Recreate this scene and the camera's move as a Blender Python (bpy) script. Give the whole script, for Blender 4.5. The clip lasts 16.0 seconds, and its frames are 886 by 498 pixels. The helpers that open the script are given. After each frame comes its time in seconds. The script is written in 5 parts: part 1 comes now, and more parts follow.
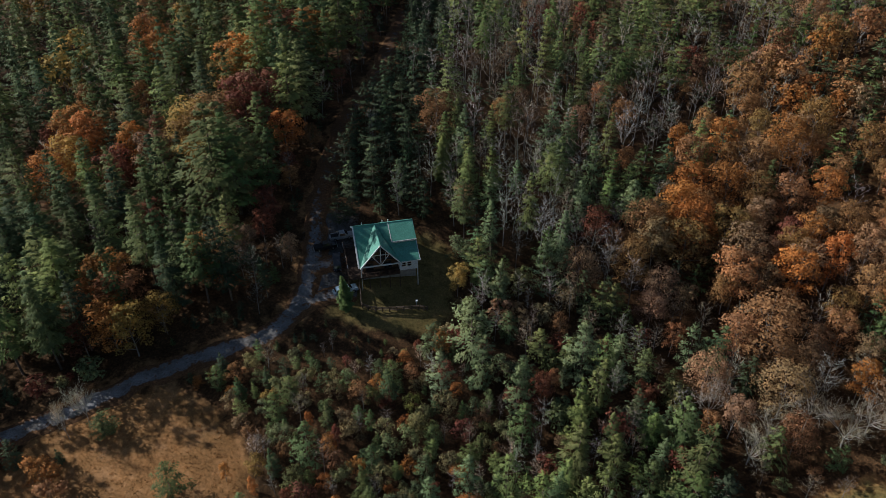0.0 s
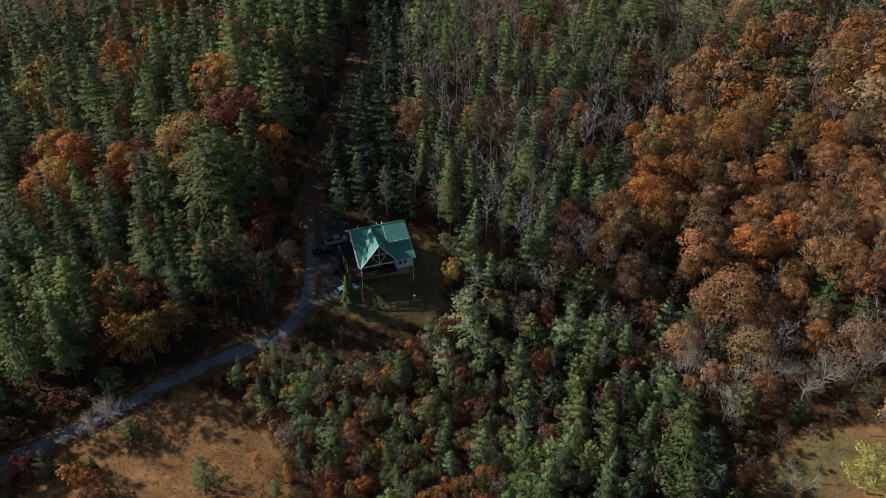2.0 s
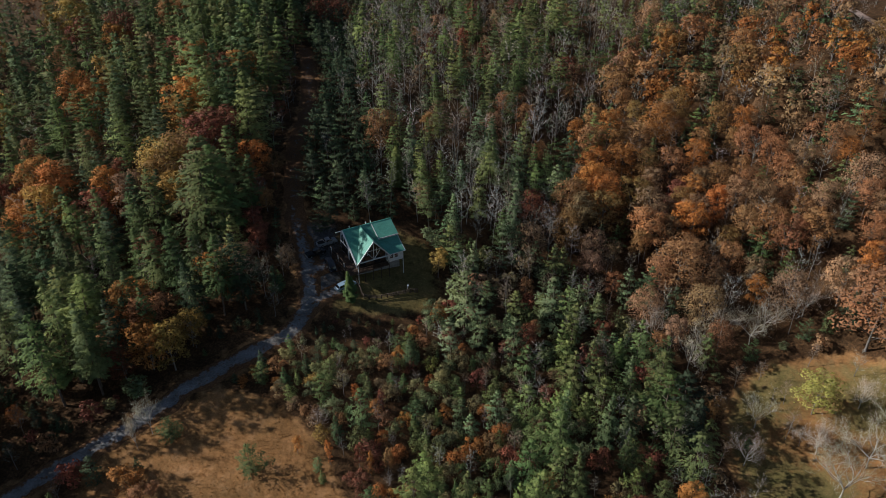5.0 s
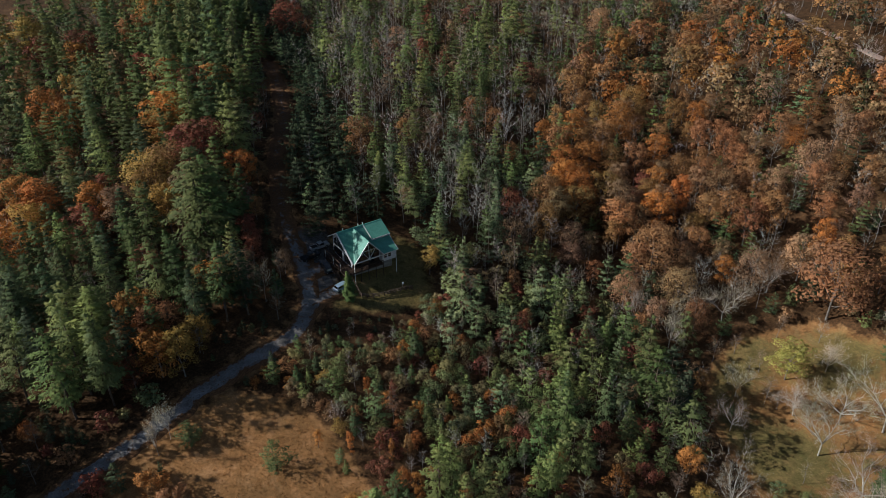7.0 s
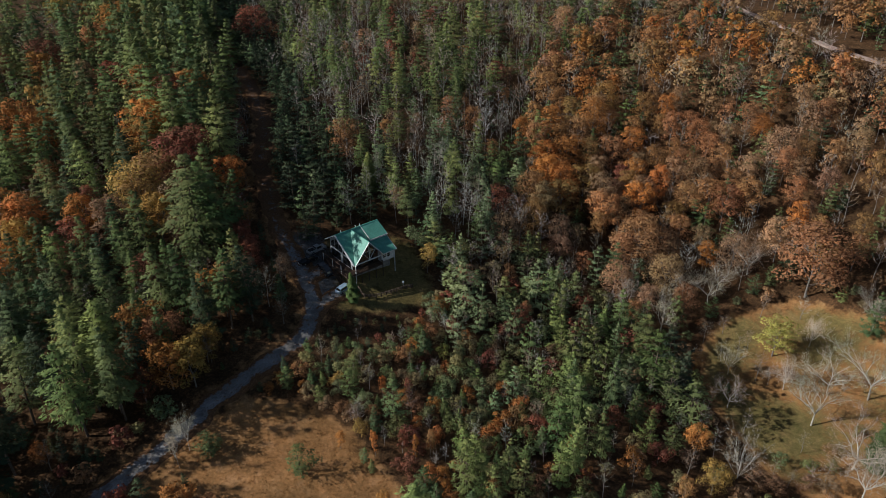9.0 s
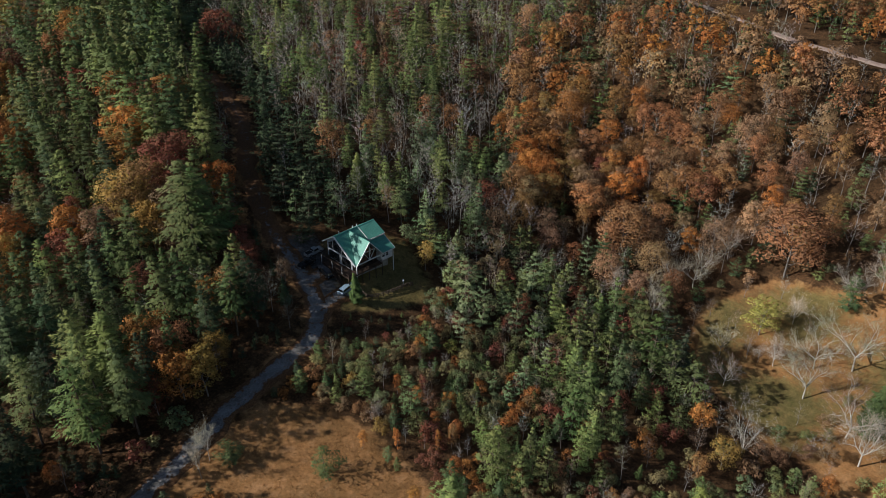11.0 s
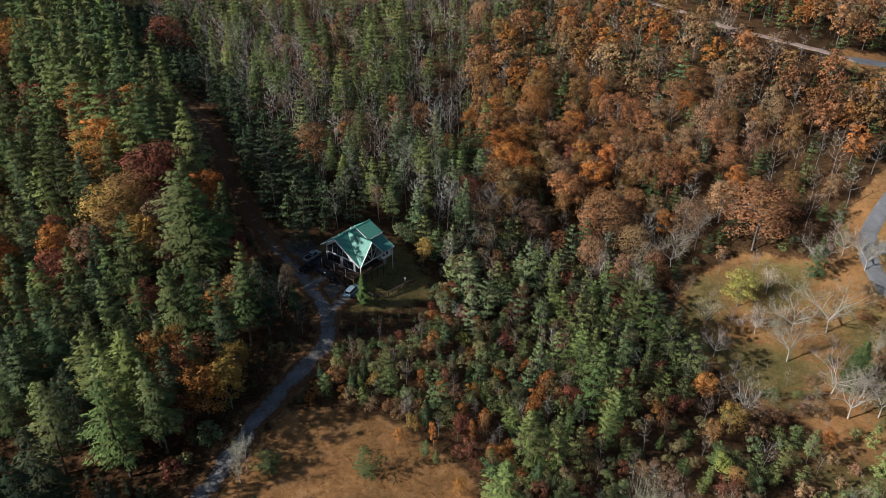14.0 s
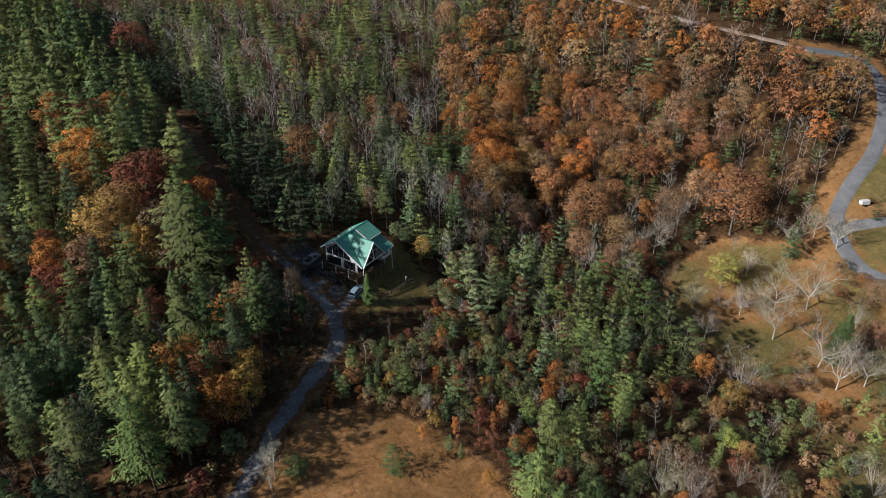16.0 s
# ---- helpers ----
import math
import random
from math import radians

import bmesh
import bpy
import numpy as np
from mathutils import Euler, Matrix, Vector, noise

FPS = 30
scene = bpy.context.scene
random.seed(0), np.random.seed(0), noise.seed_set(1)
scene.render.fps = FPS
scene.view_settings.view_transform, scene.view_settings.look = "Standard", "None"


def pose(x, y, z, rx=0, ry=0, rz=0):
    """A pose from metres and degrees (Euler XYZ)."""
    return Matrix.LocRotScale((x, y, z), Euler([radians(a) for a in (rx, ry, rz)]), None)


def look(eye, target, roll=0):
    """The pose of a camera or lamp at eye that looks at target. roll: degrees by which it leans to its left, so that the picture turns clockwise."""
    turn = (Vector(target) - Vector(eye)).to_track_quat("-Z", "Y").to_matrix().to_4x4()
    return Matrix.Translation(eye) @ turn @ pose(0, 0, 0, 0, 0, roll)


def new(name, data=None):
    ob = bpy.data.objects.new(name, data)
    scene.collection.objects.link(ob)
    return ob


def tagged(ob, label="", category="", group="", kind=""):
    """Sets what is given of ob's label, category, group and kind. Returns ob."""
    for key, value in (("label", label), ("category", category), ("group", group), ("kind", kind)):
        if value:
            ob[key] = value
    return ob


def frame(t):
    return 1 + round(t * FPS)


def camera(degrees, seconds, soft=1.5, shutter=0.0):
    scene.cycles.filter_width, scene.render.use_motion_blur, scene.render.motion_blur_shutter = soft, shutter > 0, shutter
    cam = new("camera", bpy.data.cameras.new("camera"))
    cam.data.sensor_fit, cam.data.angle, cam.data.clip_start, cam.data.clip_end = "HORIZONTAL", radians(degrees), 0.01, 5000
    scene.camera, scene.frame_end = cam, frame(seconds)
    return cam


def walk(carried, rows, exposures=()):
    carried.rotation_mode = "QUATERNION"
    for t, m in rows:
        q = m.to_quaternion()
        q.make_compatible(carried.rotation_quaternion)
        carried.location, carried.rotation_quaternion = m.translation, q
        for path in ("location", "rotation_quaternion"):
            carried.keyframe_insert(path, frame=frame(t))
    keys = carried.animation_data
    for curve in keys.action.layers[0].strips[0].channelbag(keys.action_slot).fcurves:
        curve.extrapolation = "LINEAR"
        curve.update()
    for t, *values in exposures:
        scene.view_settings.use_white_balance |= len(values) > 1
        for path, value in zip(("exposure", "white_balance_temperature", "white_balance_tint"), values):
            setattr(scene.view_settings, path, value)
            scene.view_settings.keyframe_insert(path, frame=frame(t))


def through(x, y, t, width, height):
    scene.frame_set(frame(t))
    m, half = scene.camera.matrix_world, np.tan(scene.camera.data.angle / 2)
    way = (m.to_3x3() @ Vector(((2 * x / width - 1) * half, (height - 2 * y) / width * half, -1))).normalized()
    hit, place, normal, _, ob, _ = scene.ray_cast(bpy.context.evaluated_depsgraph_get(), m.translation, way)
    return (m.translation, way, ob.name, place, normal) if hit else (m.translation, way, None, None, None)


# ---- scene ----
cam = camera(63.3, 16.0, soft=0.55)
METRES, EYE, TILT, LEAN, TURN = 125.0, 85.0, -34.5, 0.0, 0.0
ROWS = [
    (0.0, 0.0, 0.0, 0.0, 0.0, 0.0, -0.0),
    (0.5, -0.0257, -0.0224, -0.0076, -1.29, 0.3, 0.86),
    (1.0, -0.0531, -0.0452, -0.0157, -2.61, 0.59, 1.75),
    (1.5, -0.08, -0.0664, -0.0227, -3.88, 0.8, 2.61),
    (2.0, -0.1092, -0.0878, -0.0296, -5.18, 1.0, 3.47),
    (2.5, -0.1377, -0.1074, -0.0354, -6.42, 1.16, 4.32),
    (3.0, -0.168, -0.127, -0.0414, -7.69, 1.28, 5.19),
    (3.5, -0.1975, -0.1452, -0.0466, -8.91, 1.33, 6.01),
    (4.0, -0.229, -0.1631, -0.0523, -10.19, 1.41, 6.91),
    (6.5, -0.3865, -0.2039, -0.085, -16.54, 1.98, 11.08),
    (7.0, -0.4193, -0.2073, -0.0881, -17.77, 1.99, 11.87),
    (7.5, -0.4482, -0.2049, -0.0866, -18.86, 1.89, 12.58),
    (8.0, -0.4765, -0.1986, -0.082, -20.01, 1.66, 13.29),
    (8.5, -0.5028, -0.1914, -0.0777, -21.11, 1.41, 13.96),
    (9.0, -0.5305, -0.183, -0.0726, -22.28, 1.14, 14.65),
    (11.5, -0.6608, -0.1345, -0.0445, -27.98, -0.33, 17.88),
    (12.0, -0.6865, -0.1236, -0.0375, -29.13, -0.67, 18.52),
    (12.5, -0.7109, -0.113, -0.0305, -30.26, -1.02, 19.14),
    (13.0, -0.7361, -0.1016, -0.023, -31.44, -1.38, 19.78),
    (13.5, -0.7603, -0.0894, -0.0157, -32.58, -1.75, 20.38),
    (14.0, -0.7851, -0.0768, -0.0075, -33.78, -2.16, 21.0),
    (14.5, -0.8086, -0.0643, 0.001, -34.93, -2.56, 21.56),
    (15.0, -0.8327, -0.0506, 0.0102, -36.16, -3.0, 22.17),
    (15.5, -0.8556, -0.0372, 0.0194, -37.37, -3.45, 22.77),
    (16.0, -0.8794, -0.0228, 0.0291, -38.64, -3.94, 23.38),
]
walk(cam, [(t, pose(0, 0, EYE, TILT, LEAN, TURN) @ pose(METRES * x, METRES * y, METRES * z, 90 + pitch, roll, yaw)) for t, x, y, z, yaw, pitch, roll in ROWS],
     exposures=[(0.0, 0.17, 6000, 8), (7.0, 0.18, 6080, 8), (16.0, 0.36, 6120, 8)])

# ---- light: late autumn sun from the west, clear sky ----
SUN_AZ, SUN_EL = 291.0, 29.5
world = bpy.data.worlds.new("world")
scene.world = world
world.use_nodes = True
sky = world.node_tree.nodes.new("ShaderNodeTexSky")
sky.sky_type, sky.sun_disc = "NISHITA", False
sky.sun_elevation, sky.sun_rotation = radians(SUN_EL), radians(SUN_AZ)
back = world.node_tree.nodes["Background"]
back.inputs["Strength"].default_value = 0.05
world.node_tree.links.new(sky.outputs["Color"], back.inputs["Color"])
sun = new("sun", bpy.data.lights.new("sun", "SUN"))
sun.data.energy, sun.data.angle, sun.data.color = 5.0, radians(0.6), (1.0, 0.94, 0.87)
sun.matrix_world = look((0, 0, 0), (-math.sin(radians(SUN_AZ)) * math.cos(radians(SUN_EL)),
                                    -math.cos(radians(SUN_AZ)) * math.cos(radians(SUN_EL)), -math.sin(radians(SUN_EL))))

# ---- materials ----


class Mat:
    """A small wrapper to build a node material."""

    def __init__(self, name):
        self.m = bpy.data.materials.new(name)
        self.m.use_nodes = True
        self.t = self.m.node_tree
        self.b = self.t.nodes["Principled BSDF"]
        self.out = self.t.nodes["Material Output"]

    def n(self, kind, **values):
        node = self.t.nodes.new(kind)
        for key, value in values.items():
            node.inputs[key].default_value = value
        return node

    def math(self, operation, a, b):
        node = self.n("ShaderNodeMath")
        node.operation = operation
        self.link(a, node.inputs[0])
        self.link(b, node.inputs[1])
        return node.outputs[0]

    def attribute(self, name):
        node = self.n("ShaderNodeAttribute")
        node.attribute_name = name
        return node

    def link(self, a, b):
        self.t.links.new(a, b)

    def noise(self, scale, detail=3.0, rough=0.6, coords="Object"):
        c = self.n("ShaderNodeTexCoord")
        k = self.n("ShaderNodeTexNoise", Scale=scale, Detail=detail, Roughness=rough)
        self.link(c.outputs[coords], k.inputs["Vector"])
        return k.outputs["Fac"]

    def ramp(self, fac, stops):
        r = self.n("ShaderNodeValToRGB")
        e = r.color_ramp.elements
        while len(e) < len(stops):
            e.new(0.5)
        for el, (p, c) in zip(e, stops):
            el.position, el.color = p, (*c, 1)
        self.link(fac, r.inputs["Fac"])
        return r.outputs["Color"]

    def mix(self, a, b, fac, mode="MIX"):
        k = self.n("ShaderNodeMix")
        k.data_type, k.blend_type = "RGBA", mode
        for value, slot in ((fac, 0), (a, 6), (b, 7)):
            if isinstance(value, (int, float)):
                k.inputs[slot].default_value = value
            elif isinstance(value, tuple):
                k.inputs[slot].default_value = (*value, 1)
            else:
                self.link(value, k.inputs[slot])
        return k.outputs[2]

    def bump(self, height, strength=0.4, distance=0.05):
        k = self.n("ShaderNodeBump", Strength=strength, Distance=distance)
        self.link(height, k.inputs["Height"])
        self.link(k.outputs["Normal"], self.b.inputs["Normal"])

    def finish(self, color, rough=0.8, metal=0.0, spec=0.3):
        if isinstance(color, tuple):
            self.b.inputs["Base Color"].default_value = (*color, 1)
        else:
            self.link(color, self.b.inputs["Base Color"])
        self.b.inputs["Roughness"].default_value = rough
        self.b.inputs["Metallic"].default_value = metal
        self.b.inputs["Specular IOR Level"].default_value = spec
        return self.m


def plain(name, a, b, scale=4.0, rough=0.7, metal=0.0, spec=0.3, fine=30.0, bump=0.2):
    """Two tones at two scales, with fine relief."""
    k = Mat(name)
    big = k.ramp(k.noise(scale), [(0.35, a), (0.68, b)])
    small = k.ramp(k.noise(fine, 2), [(0.3, (0.75, 0.75, 0.75)), (0.7, (1.15, 1.15, 1.15))])
    k.bump(k.noise(fine * 1.5, 2), bump, 0.02)
    return k.finish(k.mix(big, small, 1.0, "MULTIPLY"), rough, metal, spec)


def leaf_material(name, source, through=0.25, spread=0.35):
    """Foliage: each tree's own colour, varied from clump to clump, with light passing through."""
    k = Mat(name)
    if source == "object":
        tint = k.n("ShaderNodeObjectInfo").outputs["Color"]
    else:
        tint = k.attribute("tint").outputs["Color"]
    island = k.n("ShaderNodeNewGeometry").outputs["Random Per Island"]
    tone = k.ramp(island, [(0.0, (1 - spread, 1 - spread, 1 - spread)), (0.6, (1, 1, 1)), (1.0, (1 + spread, 1 + 0.8 * spread, 1 + 0.2 * spread))])
    patch = k.ramp(k.noise(0.35, 2), [(0.33, (0.68, 0.74, 0.74)), (0.67, (1.3, 1.22, 1.08))])
    color = k.mix(k.mix(tint, tone, 1.0, "MULTIPLY"), patch, 1.0, "MULTIPLY")
    k.finish(color, 0.7, 0.0, 0.06)
    lit = k.n("ShaderNodeBsdfTranslucent")
    k.link(color, lit.inputs["Color"])
    both = k.n("ShaderNodeMixShader", Fac=through)
    k.link(k.b.outputs[0], both.inputs[1])
    k.link(lit.outputs[0], both.inputs[2])
    k.link(both.outputs[0], k.out.inputs["Surface"])
    return k.m


NEEDLES = leaf_material("needles", "object", 0.15, 0.16)
LEAVES = leaf_material("leaves", "object", 0.18, 0.22)
WOODS_NEEDLES = leaf_material("woods_needles", "attribute", 0.15, 0.16)
WOODS_LEAVES = leaf_material("woods_leaves", "attribute", 0.18, 0.22)
BARK = plain("bark", (0.10, 0.075, 0.055), (0.19, 0.15, 0.12), 1.5, 0.9, 0, 0.1, 12)
GREY_BARK = plain("grey_bark", (0.15, 0.13, 0.115), (0.27, 0.245, 0.22), 1.0, 0.85, 0, 0.1, 8)
WHITE_BARK = plain("white_bark", (0.34, 0.31, 0.27), (0.58, 0.54, 0.48), 0.8, 0.8, 0, 0.1, 6)
WOOD_WALL = plain("brown_wood_wall", (0.075, 0.042, 0.026), (0.13, 0.075, 0.045), 0.8, 0.75, 0, 0.25, 10)
ROOF = plain("green_roof_metal", (0.088, 0.268, 0.205), (0.112, 0.318, 0.245), 0.35, 0.5, 0.0, 0.3, 3, 0.02)
SIDING = plain("white_siding", (0.54, 0.55, 0.57), (0.66, 0.66, 0.66), 0.7, 0.6, 0, 0.3, 9, 0.05)
TRIM = plain("white_trim", (0.58, 0.58, 0.58), (0.70, 0.70, 0.69), 1.0, 0.5, 0, 0.4, 12, 0.03)
DECK = plain("stained_deck_wood", (0.05, 0.033, 0.024), (0.095, 0.06, 0.042), 1.2, 0.75, 0, 0.2, 20)
FENCE = plain("weathered_fence_wood", (0.07, 0.05, 0.036), (0.15, 0.11, 0.08), 1.5, 0.85, 0, 0.2, 18)
BLOCK = plain("foundation_block", (0.20, 0.19, 0.18), (0.30, 0.29, 0.27), 1.5, 0.9, 0, 0.2, 14)
DARK_PAINT = plain("black_car_paint", (0.012, 0.013, 0.015), (0.02, 0.02, 0.024), 1.0, 0.25, 0.0, 0.6, 8, 0.0)
SILVER_PAINT = plain("silver_car_paint", (0.42, 0.44, 0.47), (0.5, 0.52, 0.55), 1.0, 0.3, 0.5, 0.6, 8, 0.0)
BLUE_PAINT = plain("pale_blue_car_paint", (0.30, 0.42, 0.52), (0.36, 0.48, 0.58), 1.0, 0.3, 0.2, 0.6, 8, 0.0)
TYRE = plain("tyre_rubber", (0.015, 0.015, 0.015), (0.03, 0.03, 0.03), 4, 0.9)
CHROME = plain("rim_metal", (0.5, 0.5, 0.52), (0.62, 0.62, 0.63), 4, 0.3, 0.9)
DIRT = plain("dirt_track", (0.27, 0.19, 0.155), (0.40, 0.30, 0.25), 0.3, 0.95, 0, 0.1, 2.5, 0.3)
ASPHALT = plain("asphalt", (0.13, 0.13, 0.135), (0.19, 0.19, 0.20), 0.25, 0.85, 0, 0.3, 3.0, 0.2)


def make_glass():
    k = Mat("window_glass")
    k.b.inputs["Coat Weight"].default_value = 0.6
    return k.finish(k.ramp(k.noise(0.8), [(0.3, (0.012, 0.014, 0.016)), (0.7, (0.03, 0.033, 0.037))]), 0.06, 0.0, 0.8)


GLASS = make_glass()


def make_ground():
    """Leaf litter, with dry meadow grass, mown lawn and bare gravel where the cover attribute has them."""
    k = Mat("ground")
    fine, mid, big = k.noise(2.2, 5, 0.7), k.noise(0.35, 4, 0.65), k.noise(0.07, 3)
    litter = k.ramp(fine, [(0.3, (0.036, 0.023, 0.014)), (0.5, (0.085, 0.050, 0.027)), (0.7, (0.17, 0.098, 0.050))])
    litter = k.mix(litter, k.ramp(mid, [(0.35, (0.55, 0.5, 0.45)), (0.65, (1.15, 1.1, 1.0))]), 1.0, "MULTIPLY")
    dry = k.ramp(mid, [(0.25, (0.205, 0.104, 0.040)), (0.5, (0.29, 0.152, 0.062)), (0.75, (0.35, 0.198, 0.095))])
    dry = k.mix(dry, k.ramp(fine, [(0.3, (0.78, 0.78, 0.78)), (0.7, (1.15, 1.15, 1.15))]), 1.0, "MULTIPLY")
    green = k.ramp(mid, [(0.3, (0.125, 0.112, 0.039)), (0.6, (0.195, 0.146, 0.058)), (0.75, (0.26, 0.175, 0.08))])
    green = k.mix(green, k.ramp(fine, [(0.3, (0.65, 0.65, 0.65)), (0.7, (1.15, 1.15, 1.15))]), 1.0, "MULTIPLY")
    gravel = k.ramp(fine, [(0.3, (0.045, 0.044, 0.043)), (0.7, (0.15, 0.147, 0.147))])
    cover = k.n("ShaderNodeSeparateColor")
    k.link(k.attribute("cover").outputs["Color"], cover.inputs["Color"])
    color = litter
    for channel, layer, edge in (("Red", dry, mid), ("Green", green, mid), ("Blue", gravel, fine)):
        fac = k.ramp(k.math("ADD", cover.outputs[channel], edge), [(0.72, (0, 0, 0)), (1.08, (1, 1, 1))])
        color = k.mix(color, layer, fac)
    color = k.mix(color, k.ramp(big, [(0.35, (0.72, 0.74, 0.72)), (0.65, (1.14, 1.1, 1.06))]), 1.0, "MULTIPLY")
    color = k.mix(color, k.ramp(k.noise(0.9, 4, 0.8), [(0.38, (0.80, 0.81, 0.80)), (0.62, (1.14, 1.12, 1.10))]), 1.0, "MULTIPLY")
    k.bump(fine, 0.6, 0.15)
    return k.finish(color, 0.95, 0, 0.1)


def make_gravel():
    k = Mat("gravel_road")
    fine, mid = k.noise(3.0, 5, 0.75), k.noise(0.4, 4)
    stone = k.ramp(fine, [(0.3, (0.10, 0.098, 0.098)), (0.7, (0.30, 0.295, 0.298))])
    stone = k.mix(stone, k.ramp(mid, [(0.35, (0.55, 0.52, 0.48)), (0.65, (1.1, 1.1, 1.1))]), 1.0, "MULTIPLY")
    some = k.ramp(k.math("ADD", k.noise(0.8, 6, 0.75), k.attribute("litter").outputs["Fac"]), [(0.62, (0, 0, 0)), (0.70, (1, 1, 1))])
    color = k.mix(stone, k.ramp(fine, [(0.3, (0.045, 0.025, 0.014)), (0.5, (0.115, 0.058, 0.027)), (0.7, (0.225, 0.118, 0.052))]), some)
    k.bump(fine, 0.5, 0.06)
    return k.finish(color, 0.95, 0, 0.15)


GROUND, GRAVEL = make_ground(), make_gravel()

# ---- helpers of this scene ----
rng = np.random.RandomState(7)
HILLS = [(-60, 80, -3.3), (0, 80, 0.6), (70, 60, -21.3), (130, 70, 1.1), (-80, 180, -5.8), (-20, 140, 4.2), (50, 140, -9.7),
         (120, 140, -9.1), (-20, 200, 10.4), (60, 220, -3.8), (180, 140, 19.1), (-100, 260, -1.0), (40, 300, -12.8)]


def ground(x, y):
    """Height of the hillside."""
    z = -24.16 + 0.0516 * x + 0.141 * y
    for a, b, w in HILLS:
        z = z + w * np.exp(-((x - a) ** 2 + (y - b) ** 2) / 6050.0)
    return z


def smooth_line(points, step=1.0):
    """A Catmull-Rom line through plan points, as an array."""
    p = np.array([points[0], *points, points[-1]], float)
    out = []
    for i in range(1, len(p) - 2):
        n = max(2, int(np.linalg.norm(p[i + 1] - p[i]) / step))
        for t in np.arange(n) / n:
            a, b, c, d = p[i - 1:i + 3]
            out.append(0.5 * (2 * b + (c - a) * t + (2 * a - 5 * b + 4 * c - d) * t * t + (3 * b - a - 3 * c + d) * t ** 3))
    out.append(p[-1])
    return np.array(out)


DRIVE = smooth_line([(-150, 62), (-110, 74), (-82, 89), (-71, 94), (-64, 98.3), (-53.5, 104), (-43, 108.3), (-35.5, 112), (-31, 118), (-29.6, 125), (-29.2, 134),
                     (-30, 147), (-29, 160), (-26.5, 179), (-20.5, 197.5), (-15.5, 236), (-14, 262)])
DRIVEWAY = smooth_line([(-31, 117.5), (-27.5, 120.8), (-22.5, 122.3), (-18.6, 122.6)], 0.8)
PARKING_LANE = smooth_line([(-29.5, 128), (-27, 130.2), (-22.5, 131.2), (-19.5, 131.5)], 0.8)
ROAD = smooth_line([(150, -20), (128, 8), (114, 30), (112.5, 40), (114, 46), (118.5, 52.3), (125, 58), (132, 61), (145, 62.5), (161, 63), (184, 69), (208, 81), (216, 92),
                    (207, 101), (199, 107)])
TRACK = smooth_line([(200, 106), (188.5, 128), (182.5, 150), (184.5, 170), (190, 195), (196, 215)])
SPUR = smooth_line([(123, 57), (129, 53), (137, 45), (150, 30), (165, 5)])
MEADOW = [(-77, 86), (-69, 94), (-60, 98), (-50, 98), (-42, 93.5), (-37, 87), (-33, 78), (-31, 66), (-36, 52), (-60, 50), (-82, 68)]
FIELD = [(57, 70), (65, 83), (82, 90), (100, 84), (110, 68), (121, 51), (117, 40), (84, 20), (56, 30), (52, 48)]
YARD = [(-23, 126), (-20, 142), (-4, 141), (4, 137), (3, 121), (-1, 115.5), (-9, 113), (-19, 114.5), (-25, 117)]
PARKING = [(-31, 120), (-22, 121), (-19, 130), (-20, 146), (-32, 147)]
SOUTH = [(58, 34), (84, 22), (74, -8), (34, -4), (22, 14), (40, 30)]
VERGE = [(124, 60), (140, 64), (160, 64), (175, 45), (150, 10), (120, 25), (118, 42)]


def inside(poly, x, y):
    """Which of the points x, y lie in a plan polygon."""
    hit = np.zeros(np.shape(x), bool)
    for (ax, ay), (bx, by) in zip(poly, poly[1:] + poly[:1]):
        cross = ((ay > y) != (by > y)) & (x < (bx - ax) * (y - ay) / (by - ay + 1e-9) + ax)
        hit ^= cross
    return hit


def off_line(line, x, y):
    """Distance of points from a plan line."""
    x, y = np.atleast_1d(x), np.atleast_1d(y)
    best = np.full(x.shape, 1e9)
    for i in range(0, len(line), 2):
        best = np.minimum(best, (x - line[i, 0]) ** 2 + (y - line[i, 1]) ** 2)
    return np.sqrt(best)


def off_poly(poly, x, y):
    """Distance from a polygon's edge, positive inside."""
    best = np.full(np.shape(x), 1e9)
    for (ax, ay), (bx, by) in zip(poly, poly[1:] + poly[:1]):
        t = np.clip(((x - ax) * (bx - ax) + (y - ay) * (by - ay)) / ((bx - ax) ** 2 + (by - ay) ** 2), 0, 1)
        best = np.minimum(best, np.hypot(x - ax - t * (bx - ax), y - ay - t * (by - ay)))
    return np.where(inside(poly, x, y), best, -best)


def mesh_from(name, verts, faces, material, tint=None, normals=None):
    """A mesh from arrays of corners and equal-sided faces."""
    me = bpy.data.meshes.new(name)
    verts, faces = np.asarray(verts, np.float32), np.asarray(faces, np.int32)
    me.vertices.add(len(verts))
    me.vertices.foreach_set("co", verts.ravel())
    k = faces.shape[1]
    me.loops.add(faces.size)
    me.loops.foreach_set("vertex_index", faces.ravel())
    me.polygons.add(len(faces))
    me.polygons.foreach_set("loop_start", np.arange(len(faces), dtype=np.int32) * k)
    me.update(calc_edges=True)
    if tint is not None:
        layer = me.attributes.new("tint", "FLOAT_COLOR", "POINT")
        layer.data.foreach_set("color", np.hstack([tint, np.ones((len(tint), 1))]).astype(np.float32).ravel())
    me.materials.append(material)
    if normals is not None:
        me.normals_split_custom_set_from_vertices(normals)
    return me


def part(name, bm, material, parent, label=""):
    """Link a bmesh as one mesh under a thing or a part."""
    me = bpy.data.meshes.new(name)
    bmesh.ops.recalc_face_normals(bm, faces=bm.faces)
    bm.to_mesh(me)
    bm.free()
    me.materials.append(material)
    ob = new(name, me)
    ob.parent = parent
    return tagged(ob, label)


